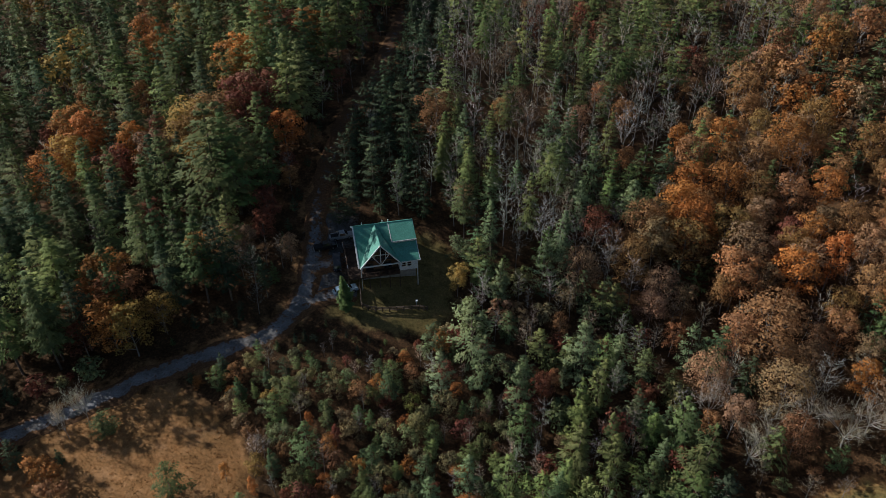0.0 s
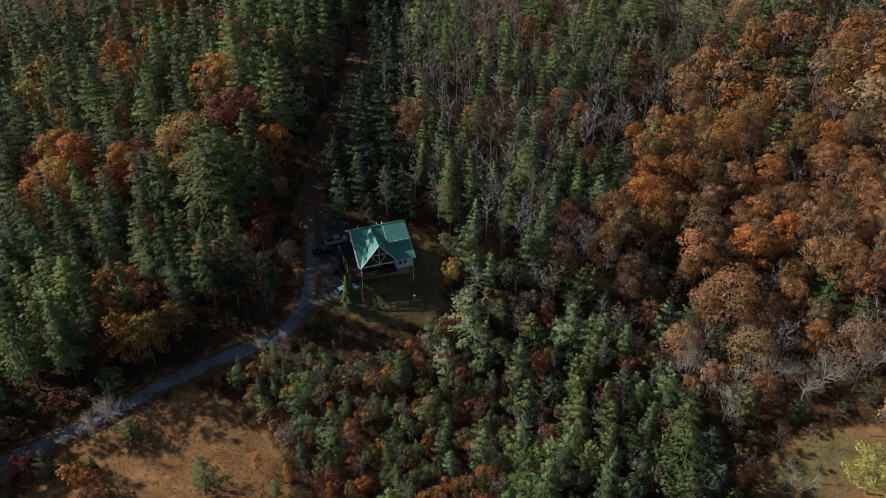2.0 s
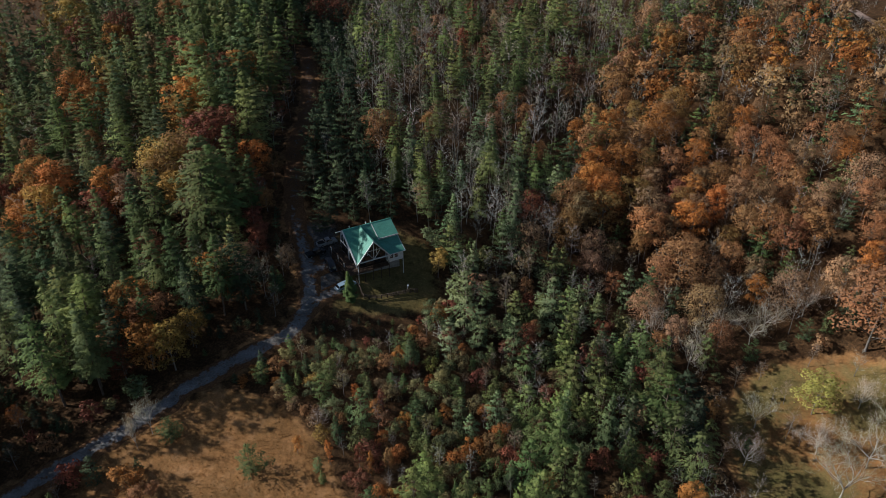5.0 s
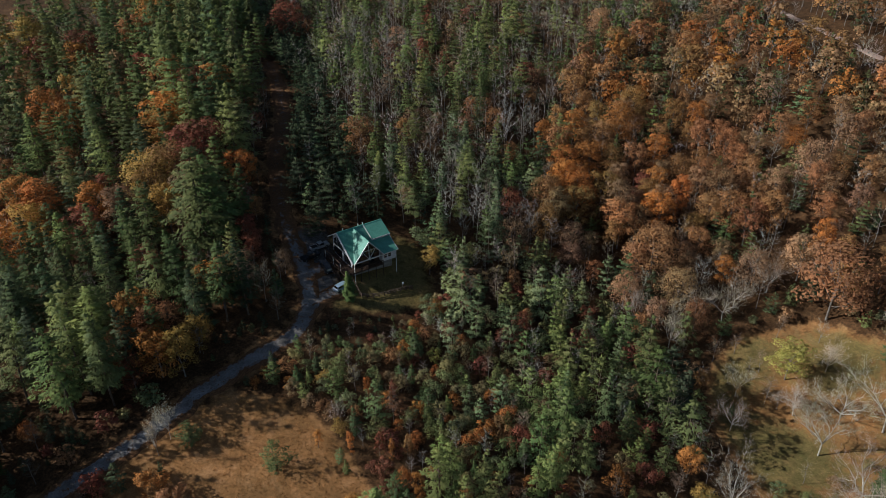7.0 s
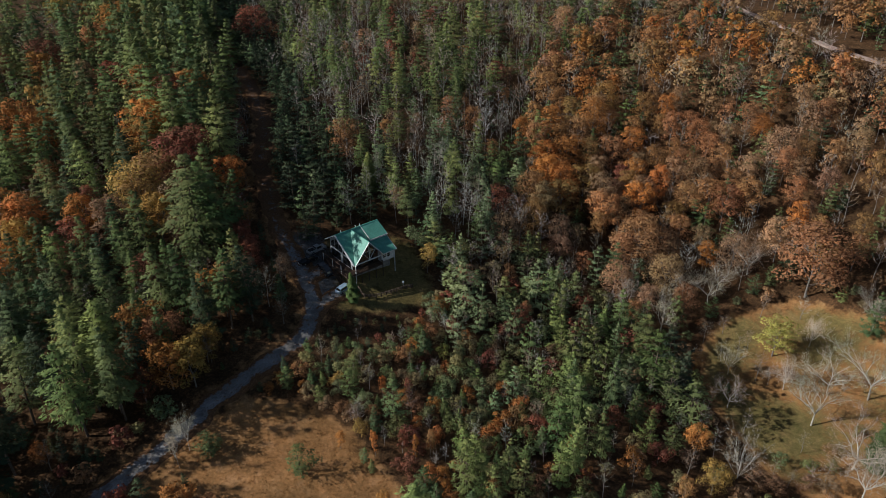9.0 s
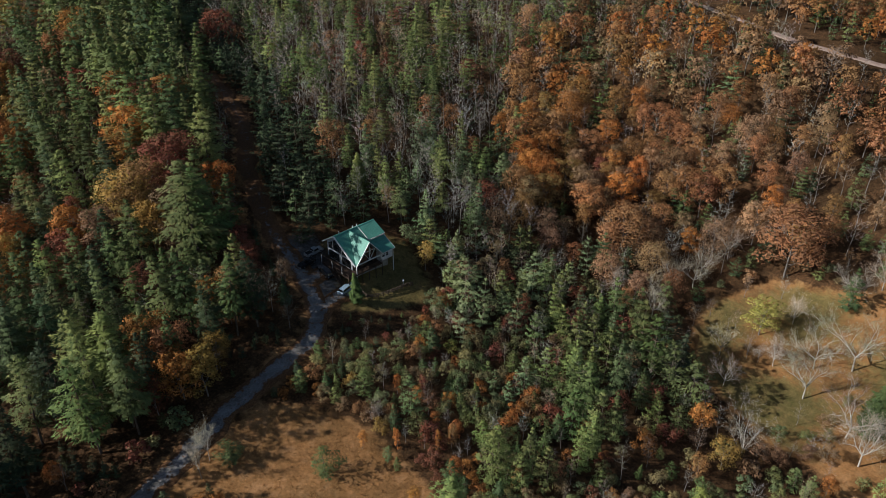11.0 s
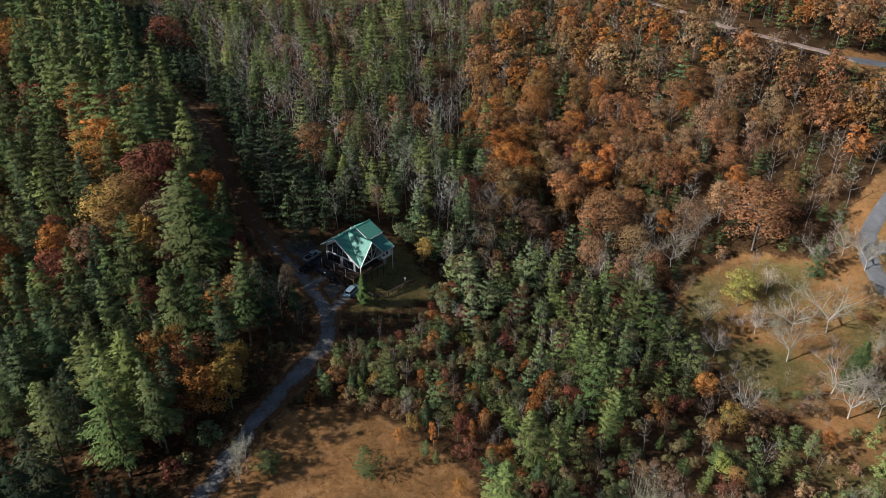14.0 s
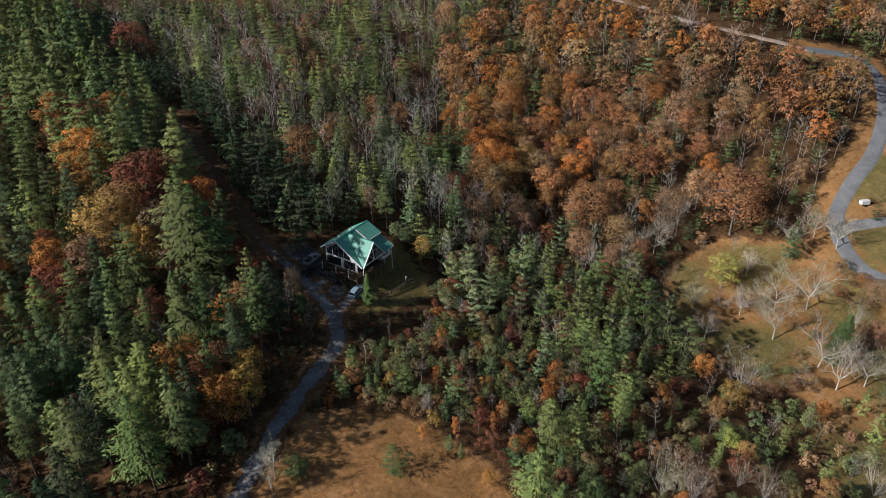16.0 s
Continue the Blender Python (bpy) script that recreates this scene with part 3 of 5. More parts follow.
def make_house():
    z0 = FLOOR
    house = thing("house", pose(*HOUSE_AT, 0, 0, 0, HOUSE_TURN), "white chalet house with green metal roof and wooden deck", "house")
    R, E, F = 0.3, -5.0, -8.35            # ridge, eaves, front edge of the roof
    deck = z0 + 2.9
    # walls: block foundation, siding on the main floor, gable ends
    part("foundation", boxed((-3.7, -5.8, z0 - 2.2), (8.0, 4.2, deck)), BLOCK, house, "grey block foundation")
    part("side_wall", boxed((-3.8, -5.8, deck), (-3.6, 4.3, -4.7)), SIDING, house, "white sided wall with tall glass")
    part("wall", boxed((-3.6, -5.8, deck), (8.1, 4.3, -4.7)), SIDING, house, "white lap siding")
    part("front_wall", boxed((-3.8, -6.0, deck), (4.1, -5.8, -4.7)), WOOD_WALL, house, "brown wooden porch wall")
    for x, w in ((-2.2, 1.6), (1.8, 1.6)):
        part("porch_pane", boxed((x - w / 2, -6.06, deck + 0.1), (x + w / 2, -6.0, deck + 2.1)), GLASS, house, "dark sliding glass door")
    for x, paint in ((-3.8, SIDING), (7.95, SIDING)):
        part("gable_wall", slab([(x, -6.0, -4.7), (x, 4.3, -4.7), (x, 4.3, -2.75), (x, 0, 0.05), (x, -6.0, -3.85)], 0.15, (1, 0, 0)), paint, house)
    part("gable_wall", slab([(-3.6, -7.0, -4.75), (3.6, -7.0, -4.75), (0, -7.0, -0.15)], 0.15, (0, 1, 0)), WOOD_WALL, house, "brown wooden gable wall")
    part("rear_wall", boxed((-3.65, 4.1, -4.7), (7.95, 4.28, -2.8)), SIDING, house)
    # lap boards on the walls that catch light
    for k in range(11):
        z = deck + 0.1 + k * 0.26
        part("siding_board", boxed((-3.84, -6.0, z), (-3.8, 4.3, z + 0.2)), SIDING, house)
        part("siding_board", boxed((8.1, -7.6, z), (8.14, 4.3, z + 0.2)), SIDING, house)
    # roof planes
    L = -4.7
    roof_slab(house, "rear_roof", [(L, 0, R), (8.5, 0, R), (8.5, 5.2, R - 3.25), (L, 5.2, R - 3.25)], ((L, 0, R), (8.5, 0, R)),
              ((L, 5.2, R - 3.25), (8.5, 5.2, R - 3.25)), 26)
    M = R - 3.5                            # break where the lower roof begins
    roof_slab(house, "front_roof", [(0, 0, R), (8.5, 0, R), (8.5, -5, M), (2.97, -5, M)], ((3.2, 0, R), (8.5, 0, R)), ((3.2, -5, M), (8.5, -5, M)), 11)
    roof_slab(house, "lower_roof", [(2.97, -5.0, M), (8.5, -5.0, M), (8.5, F, E + 0.2), (4.3, F, E + 0.2)], ((4.3, -5, M), (8.5, -5, M)), ((4.3, F, E + 0.2), (8.5, F, E + 0.2)), 8,
              "low-pitched green metal roof")
    part("flashing", bar(bmesh.new(), (3.0, -5.0, M + 0.03), (8.5, -5.0, M + 0.03), 0.1), ROOF, house)
    roof_slab(house, "front_roof", [(L, 0, R), (0, 0, R), (-4.5, F, E), (L, F, E)], ((L, 0, R), (-0.3, 0, R)), ((L, F, E), (-4.5, F, E)), 1)
    peak = F - 0.25
    roof_slab(house, "gable_roof", [(0, 0, R), (0, peak, R), (-4.55, peak, E - 0.08), (-4.5, F, E)], ((0, -0.3, R), (0, peak, R)), ((-4.5, F, E), (-4.55, peak, E)), 1,
              "sunlit green metal gable roof")
    roof_slab(house, "gable_roof", [(0, 0, R), (4.35, F, E + 0.18), (4.5, peak, E - 0.08), (0, peak, R)], ((0, -0.3, R), (0, peak, R)), ((4.5, F, E), (4.55, peak, E)), 1)
    for k in range(13):                    # seams down both gable slopes, ending in the valley
        y = -0.5 - k * 0.62
        for s in (-1, 1):
            reach = 4.5 * min(1.0, -y / 8.35)
            part("seam", bar(bmesh.new(), (0, y, R + 0.008), (s * reach, y, R + 0.008 - 1.178 * reach), 0.014), ROOF, house)
    dormer = roof_slab(house, "dormer_roof", [(3.1, 0.05, R + 0.06), (8.55, 0.05, R + 0.06), (8.55, -4.45, -1.88), (3.1, -4.45, -1.88)],
                       ((3.1, 0, R + .06), (8.55, 0, R + .06)), ((3.1, -4.45, -1.88), (8.55, -4.45, -1.88)), 11, "sunlit green metal dormer roof")
    part("dormer_wall", slab([(3.35, -4.1, -1.85), (8.3, -4.1, -1.85), (8.3, -4.1, -2.95), (3.35, -4.1, -2.95)], 0.12, (0, 1, 0)), SIDING, dormer)
    for x in (3.3, 8.2):
        part("dormer_wall", slab([(x, -0.2, R - 0.2), (x, -4.1, -1.85), (x, -4.1, -2.95)], 0.1, (1, 0, 0)), SIDING, dormer)
    part("dormer_trim", bar(bmesh.new(), (3.06, 0, R), (3.06, -4.5, -1.93), 0.13), TRIM, dormer)
    part("dormer_trim", bar(bmesh.new(), (3.05, -4.5, -1.97), (8.58, -4.5, -1.97), 0.13), TRIM, dormer)
    for x in (4.3, 6.0, 7.6):
        window(dormer, (x, -4.1, -2.24), 0.9, 0.34, "front", False)
    # ridge caps and the white edge boards
    part("ridge_cap", bar(bmesh.new(), (L, 0, R + 0.02), (8.55, 0, R + 0.02), 0.2), ROOF, house)
    part("ridge_cap", bar(bmesh.new(), (0, 0, R + 0.02), (0, peak, R + 0.02), 0.16), ROOF, house)
    for a, b, w in (((0, peak - .05, R - .1), (-4.55, peak - .05, E - .22), .2), ((0, peak - .05, R - .1), (4.5, peak - .05, E - .22), .2),
                    ((L - .05, 0, R - .1), (L - .05, F, E - .12), .3), ((L - .05, 0, R - .1), (L - .05, 5.2, R - 3.37), .2),
                    ((8.55, F, E + .1), (4.5, F, E + .1), .16), ((8.55, F, E + .1), (8.55, -5, M - .1), .16), ((8.55, -5, M - .1), (8.55, 0, R - .12), .16), ((L, 5.22, R - 3.36), (8.5, 5.22, R - 3.36), .16)):
        part("edge_board", bar(bmesh.new(), a, b, w), TRIM, house, "white roof edge board")
    for x in (-2.6, 1.9, 3.2):             # small vents along the ridge
        part("roof_vent", bar(bmesh.new(), (x, 0.5, R - 0.4), (x, 0.5, R + 0.45), 0.16), TRIM, house, "white roof vent pipe")
    # glazed front gable with its white timber frame
    for s in (-1, 1):
        part("gable_pane", slab([(s * 0.15, -7.04, -4.55), (s * 3.2, -7.04, -4.55), (s * 1.65, -7.04, -2.5), (s * 0.15, -7.04, -2.5)], 0.06, (0, -1, 0)), GLASS, house)
        part("gable_pane", slab([(s * 0.15, -7.04, -2.3), (s * 1.4, -7.04, -2.3), (s * 0.15, -7.04, -0.75)], 0.06, (0, -1, 0)), GLASS, house)
        part("gable_brace", bar(bmesh.new(), (0, -8.3, -2.4), (s * 2.15, -8.3, -2.4), 0.12), TRIM, house)
        part("gable_brace", bar(bmesh.new(), (s * 0.1, -8.3, -4.9), (s * 1.9, -8.3, -2.4), 0.11), TRIM, house)
        part("mullion", boxed((s * 1.25 - .06, -7.14, -4.3), (s * 1.25 + .06, -7.02, -2.6)), TRIM, house)
    part("king_post", bar(bmesh.new(), (0, -8.3, -5.0), (0, -8.3, -0.1), 0.15), TRIM, house)
    part("eave_beam", boxed((-4.3, -8.42, -5.18), (4.2, -8.2, -4.92)), TRIM, house, "long white beam across the gable")
    # raised room under the right part of the roof, on posts
    part("bay", boxed((4.1, -7.7, deck + 0.15), (8.1, -5.9, -4.85)), SIDING, house, "white sided projecting room")
    for k in range(9):
        part("siding_board", boxed((4.1, -7.74, deck + 0.2 + k * .27), (8.1, -7.7, deck + 0.4 + k * .27)), SIDING, house)
    for x in (5.0, 6.25):
        window(house, (x, -7.74, -6.0), 0.85, 1.05)
    window(house, (8.14, -2.5, -6.1), 0.9, 1.2, "right")
    window(house, (8.14, 1.8, -6.1), 0.9, 1.2, "right")
    for y0, y1 in ((-5.3, -3.4), (-3.3, -1.78), (-0.66, 1.6), (1.7, 3.9)):    # tall glass of the sunny gable end
        part("gable_pane", boxed((-3.9, y0, deck + 0.25), (-3.84, y1, -5.15)), GLASS, house, "tall dark glass")
    for s in (-1, 1):
        part("gable_pane", slab([(-3.84, s * 0.08, -4.6), (-3.84, s * 3.7, -4.6), (-3.84, s * 3.7, -3.25), (-3.84, s * 0.08, -0.75)], 0.05, (-1, 0, 0)), GLASS, house)
        part("mullion", boxed((-3.94, s * 1.8 - .05, -4.6), (-3.86, s * 1.8 + .05, -2.0)), TRIM, house)
    # deck round the front and the sunny side
    part("deck_floor", boxed((-7.0, -8.4, deck - 0.22), (4.1, -5.9, deck)), DECK, house, "red-brown stained deck boards")
    part("deck_floor", boxed((-7.0, -5.9, deck - 0.22), (-3.8, 3.6, deck)), DECK, house)
    for k in range(36):
        part("deck_board", boxed((-7.0 + k * 0.3, -8.4, deck + 0.002), (-6.74 + k * 0.3, -6.0, deck + 0.03)), DECK, house)
    for k in range(31):
        part("deck_board", boxed((-7.0, -5.8 + k * 0.3, deck + 0.002), (-3.85, -5.54 + k * 0.3, deck + 0.03)), DECK, house)
    rails = [((-7, -8.3), (4.0, -8.3), 22), ((-6.95, -8.3), (-6.95, 3.5), 24), ((-6.95, 3.5), (-3.9, 3.5), 6)]
    for (ax, ay), (bx, by), n in rails:
        for z in (deck + 0.15, deck + 1.0):
            part("railing", bar(bmesh.new(), (ax, ay, z), (bx, by, z), 0.1), DECK, house, "dark wooden deck railing")
        for k in range(n * 2 + 1):
            t = k / (n * 2)
            x, y = ax + (bx - ax) * t, ay + (by - ay) * t
            part("baluster", bar(bmesh.new(), (x, y, deck + 0.1), (x, y, deck + 1.0), 0.05), DECK, house)
        for k in range(n // 4 + 1):
            t = k / (n // 4)
            x, y = ax + (bx - ax) * t, ay + (by - ay) * t
            part("deck_post", bar(bmesh.new(), (x, y, z0 - 2.5), (x, y, deck + 1.05), 0.16), DECK, house)
    for x, y in ((-4.3, -8.3), (8.0, -8.1)):
        part("porch_post", bar(bmesh.new(), (x, y, z0 - 2.6), (x, y, -5.1), 0.14), TRIM, house, "tall white porch post")
    # side porch: white posts and a light shed frame on the sunny side
    for y in (-5.5, -1.5, 3.0):
        part("porch_post", bar(bmesh.new(), (-6.9, y, deck), (-6.9, y, -5.3), 0.16), TRIM, house)
    part("porch_beam", bar(bmesh.new(), (-6.9, -6.0, -5.3), (-6.9, 3.4, -5.3), 0.16), DECK, house)
    part("door", boxed((-3.92, -1.7, deck + 0.03), (-3.86, -0.75, deck + 2.1)), TRIM, house, "white side door")
    part("stair", make_stairs(deck, z0), DECK, house, "wooden deck stairs")
    return house


def make_stairs(deck, z0):
    bm = bmesh.new()
    n = 15
    for k in range(n):
        z = deck - (k + 1) * (deck - z0) / n
        box(bm, (-8.2, -3.5 - k * 0.27, z - 0.04), (-7.05, -3.2 - k * 0.27, z))
    bar(bm, (-8.2, -3.2, deck), (-8.2, -3.3 - n * 0.27, z0), 0.12)
    bar(bm, (-7.1, -3.2, deck), (-7.1, -3.3 - n * 0.27, z0), 0.12)
    return bm


make_house()

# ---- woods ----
# pine tint 4 has shade put into its colour, for evergreens in dark places
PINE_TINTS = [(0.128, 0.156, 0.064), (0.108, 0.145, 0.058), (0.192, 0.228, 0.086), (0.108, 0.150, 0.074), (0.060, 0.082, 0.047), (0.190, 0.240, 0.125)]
LEAF_TINTS = [(0.315, 0.162, 0.080), (0.250, 0.162, 0.100), (0.38, 0.160, 0.052), (0.290, 0.172, 0.074), (0.29, 0.176, 0.108), (0.23, 0.085, 0.058),
              (0.38, 0.25, 0.08), (0.31, 0.31, 0.085)]
TWIG_TINTS = [(0.26, 0.24, 0.225), (0.32, 0.30, 0.285), (0.46, 0.435, 0.41), (0.37, 0.285, 0.23)]
SHRUB_TINTS = [(0.18, 0.195, 0.085), (0.235, 0.215, 0.10), (0.28, 0.225, 0.12), (0.15, 0.18, 0.095), (0.185, 0.21, 0.105)]

# each kind: near shapes, far shapes, height of the shape, wood, near leaf, far leaf, name of the leafy part
KINDS = {
    "pine_tree": ([make_pine(s, 20, sp, w, 6, 34, lo, 0.27, tp) for s, sp, w, lo, tp in ((1, 4.6, 13, .2, 1.45), (2, 4.2, 12, .3, 1.8), (3, 5.1, 11, .28, 1.55), (4, 4.5, 14, .14, 1.35), (5, 4.8, 11, .36, 2.0))],
                  [make_pine(s, 20, sp, 9, 5, 13, .26, 0.5, 1.6) for s, sp in ((11, 4.7), (12, 4.3), (13, 5.1))], 20.0, BARK, NEEDLES, WOODS_NEEDLES, "crown"),
    "cedar_tree": ([make_pine(s, 10, sp, w, 6, 31, .06, 0.18, tp, .2) for s, sp, w, tp in ((6, 2.7, 9, 1.5), (7, 3.2, 8, 1.9), (8, 2.5, 10, 1.35), (9, 3.0, 8, 2.2))],
                   [make_pine(s, 10, 3.0, 8, 5, 10, .06, 0.34, 1.8, .2) for s in (14, 15)], 10.0, BARK, NEEDLES, WOODS_NEEDLES, "crown"),
    "oak_tree": ([make_broadleaf(s, 15, sp, lb, 115, lo, 0.32, 0.2, 0.45, 1.35) for s, sp, lb, lo in ((21, 4.8, 28, .24), (22, 4.3, 25, .3), (23, 5.4, 30, .22), (24, 4.0, 24, .2))],
                 [make_broadleaf(s, 15, sp, 18, 32, .26, 0.68, 0.2, 0.45, 1.35) for s, sp in ((31, 4.8), (32, 4.3), (33, 5.3))], 15.0, GREY_BARK, LEAVES, WOODS_LEAVES, "crown"),
    "bare_tree": ([make_bare(s, 15, sp, 20, 10, .3, .13, .8) for s, sp in ((41, 3.0), (42, 3.6), (43, 2.6), (44, 3.3))],
                  [make_bare(s, 15, sp, 11, 7, .35, .14, 1.15) for s, sp in ((51, 3.0), (52, 3.5))], 15.0, GREY_BARK, LEAVES, WOODS_LEAVES, "twig_crown"),
    "pale_tree": ([make_spreading(s, 10, sp) for s, sp in ((45, 3.4), (46, 4.0), (47, 3.0), (48, 4.4))], [], 10.0, WHITE_BARK, LEAVES, WOODS_LEAVES, "twig_crown"),
    "fan_tree": ([make_spreading(s, 10, 3.4, .04, 9, .1, 1) for s in (81, 82)], [], 10.0, WHITE_BARK, LEAVES, WOODS_LEAVES, "twig_crown"),
    "cone_tree": ([make_pine(s, 10, 2.1, 20, 8, 26, .04, 0.24, 1.25, .3) for s in (91, 92)], [], 10.0, BARK, NEEDLES, WOODS_NEEDLES, "crown"),
    "shrub": ([make_broadleaf(s, 4.5, 2.2, 13, 80, .08, 0.21, .06, .6, 1.45) for s in (61, 62, 63, 64)],
              [make_broadleaf(s, 4.5, 2.3, 9, 36, .08, 0.42, .06, .45, 1.5) for s in (71, 72)], 4.5, BARK, LEAVES, WOODS_LEAVES, "crown"),
}
LEAF_WORDS = ["rust", "brown", "orange", "olive-gold", "pinkish tan", "dark red", "golden yellow", "yellow-green"]
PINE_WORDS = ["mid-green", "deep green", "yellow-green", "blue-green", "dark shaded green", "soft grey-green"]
PATTERNS = {}


def label_of(kind, code, h):
    """True words for a tree, from its colour and size."""
    if kind == "pine_tree":
        return f"{'tall' if h > 14 else 'young'} white pine with layered {PINE_WORDS[code]} needles"
    if kind == "cedar_tree":
        return f"bushy evergreen with dense {PINE_WORDS[code]} foliage"
    if kind == "oak_tree":
        return f"broad tree with {LEAF_WORDS[code]} autumn leaves"
    if kind == "shrub":
        return f"low shrub with {LEAF_WORDS[code]} leaves on the slope"
    if kind == "cone_tree":
        return f"dense conical evergreen with {PINE_WORDS[code]} needles"
    if kind == "fan_tree":
        return "leafless many-stemmed tree fanning out in pale limbs"
    if kind == "pale_tree":
        return "leafless tree with pale spreading limbs on dry grass"
    return f"leafless {'slender' if h > 10 else 'small'} tree with grey-brown twigs"


GROUPS = {"pine_tree": "pines of the hillside", "oak_tree": "autumn oaks", "bare_tree": "leafless trees of the woods", "shrub": "shrubs of the slope",
          "cedar_tree": "bushy evergreens", "pale_tree": "pale bare trees of the field", "fan_tree": "pale bare trees of the field", "cone_tree": "conical evergreens"}


def plant(kind, x, y, h, tint, label, fat=1.0):
    """One tree as a thing with its trunk and crown."""
    near, _, tall, wood, leaf, _, leafy = KINDS[kind]
    i = rng.randint(len(near))
    if (kind, i) not in PATTERNS:
        (wv, wf), (cv, cf, *cn) = near[i]
        PATTERNS[kind, i] = (("trunk", mesh_from("trunk", wv, wf, wood)), (leafy, mesh_from(leafy, cv, cf, leaf, None, *cn)))
    s = h / tall
    root = thing(kind, pose(x, y, ground(x, y) - 0.1, rng.uniform(-3, 3), rng.uniform(-3, 3), rng.uniform(0, 360)) @ Matrix.Diagonal((s * fat, s * fat, s, 1)),
                 label, "bush" if kind == "shrub" else "tree", GROUPS[kind])
    for name, me in PATTERNS[kind, i]:
        ob = new(name, me)
        ob.parent = root
        ob.color = (*tint, 1)
    return root


def vary(tint):
    return tuple(np.clip(np.array(tint) * rng.uniform(0.72, 1.26) * rng.uniform(0.92, 1.08, 3), 0.01, 0.9))


def tint_of(kind, code):
    if kind in ("pine_tree", "cedar_tree", "cone_tree"):
        return vary(PINE_TINTS[code])
    if kind == "shrub" and code == 3:
        return vary(SHRUB_TINTS[rng.randint(len(SHRUB_TINTS))])
    if kind in ("oak_tree", "shrub"):
        return vary(LEAF_TINTS[code])
    return vary((0.46, 0.40, 0.33) if kind in ("pale_tree", "fan_tree") else TWIG_TINTS[code])


# single standout trees and pines added for shade: plan x, y, height, colour, breadth
MARKS = []
MARKS.append(("pine_tree", [(-100.1, 282.5, 22, 0, 1), (-91.6, 285.1, 22, 2, 1), (-84.5, 264.5, 21, 0, 1), (-70.8, 267.4, 23, 1, 1), (-60.8, 249.3, 22, 0, 1), (-43.6, 262.7, 22, 0, 1), (-34.7, 250.9, 22, 2, 1), (-101.2, 263.8, 20, 0, 1), (-90.8, 261.8, 21, 0, 1), (-71.5, 252, 20, 2, 1), (-53.6, 241.8, 22, 2, 1), (-45.6, 240.6, 20, 2, 1), (-36, 228.5, 23, 0, 1), (-84.9, 245.9, 21, 1, 1), (-93.3, 238.3, 21, 1, 1), (-74.3, 234.8, 20, 0, 1), (-62.6, 222.1, 22, 1, 1), (-46.8, 205.3, 20, 1, 1)]))
MARKS.append(("pine_tree", [(-36.9, 206.4, 22, 0, 1)]))
MARKS.append(("pine_tree", [(-78.1, 218.5, 22, 2, 1), (-96.4, 220.8, 21, 1, 1), (-66.3, 202.9, 20, 2, 1), (-48.7, 191.7, 22, 2, 1.1), (-87.1, 204.5, 20, 1, 1), (-39.5, 187, 22, 0, 1), (-74.8, 194.9, 22, 0, 1.1), (-67, 189, 19, 1, 1), (-83.8, 197.4, 20, 1, 1), (-91.5, 193, 22, 0, 1), (-72.2, 179.1, 21, 2, 1), (-53.7, 184.5, 20, 2, 1), (-82.8, 180.7, 20, 0, 1), (-62.4, 187.1, 15, 3, 1), (-44.8, 160.6, 21, 1, 1.15), (-36.7, 176.9, 24, 2, 1.25), (-26.8, 221, 23, 2, 1.1), (-19.3, 246.6, 22, 0, 1)]))
MARKS.append(("pine_tree", [(-27.9, 257.9, 22, 0, 1)]))
MARKS.append(("pine_tree", [(-85.4, 169.2, 20, 0, 1.1), (-81.8, 164.1, 17, 3, 1), (-71.3, 166.5, 17, 0, 1), (-68.7, 154.6, 18, 4, 1.1), (-64.3, 155.2, 17, 4, 1.1), (-92.3, 148.9, 20, 1, 1), (-89.1, 146.2, 20, 1, 1.1), (-83.8, 148.6, 19, 2, 1), (-78.9, 142, 18, 3, 1), (-74.2, 140.8, 19, 4, 1), (-69.2, 147.8, 17, 1, 1), (-68.6, 134.6, 17, 0, 1.1), (-60.9, 136.7, 16, 1, 1), (-55, 136.4, 16, 1, 1), (-46.4, 128.8, 19, 2, 0.8), (-93, 131, 20, 3, 1.1)]))
MARKS.append(("pine_tree", [(-94.1, 126.9, 19, 3, 1), (-82.7, 120, 21, 2, 1.2), (-75.9, 118.6, 19, 0, 1.15), (-81.5, 115.5, 19, 1, 1), (-69.4, 115.3, 15, 3, 1), (-89.8, 115.7, 18, 4, 1), (-84.9, 107.6, 13, 2, 1), (-89, 133.6, 20, 1, 1.15), (-94.5, 130.4, 19, 4, 1), (-82.5, 133.7, 20, 0, 1), (-77.7, 115.5, 22, 2, 1.3), (-69.2, 119, 18, 1, 1), (-110, 112, 20, 1, 1), (-83.2, 124.2, 16, 3, 1)]))
MARKS.append(("oak_tree", [(-97.7, 280.6, 19.6, 6, 1.2), (-79.5, 264, 18.2, 5, 1.2), (-80.6, 257.2, 16.8, 2, 1.2), (-52.6, 289.7, 19.6, 2, 1.2), (-61.7, 275.3, 18.2, 0, 1.2), (-52.9, 217, 19.6, 2, 1.2), (-45.9, 209.1, 18.2, 5, 1.2), (-37.7, 208.9, 18.2, 2, 1.2), (-89.3, 216.1, 19.6, 2, 0.96), (-84.9, 211.4, 16.8, 2, 1.2), (-55.3, 192.2, 21, 2, 1.2), (-57.8, 186.9, 18.2, 6, 1.2), (-45.6, 173.1, 19.6, 5, 1.32), (-50.6, 169.5, 19.6, 5, 1.32), (-57.1, 166.8, 18.2, 3, 1.2), (-62.8, 165.6, 18.2, 6, 1.2)]))
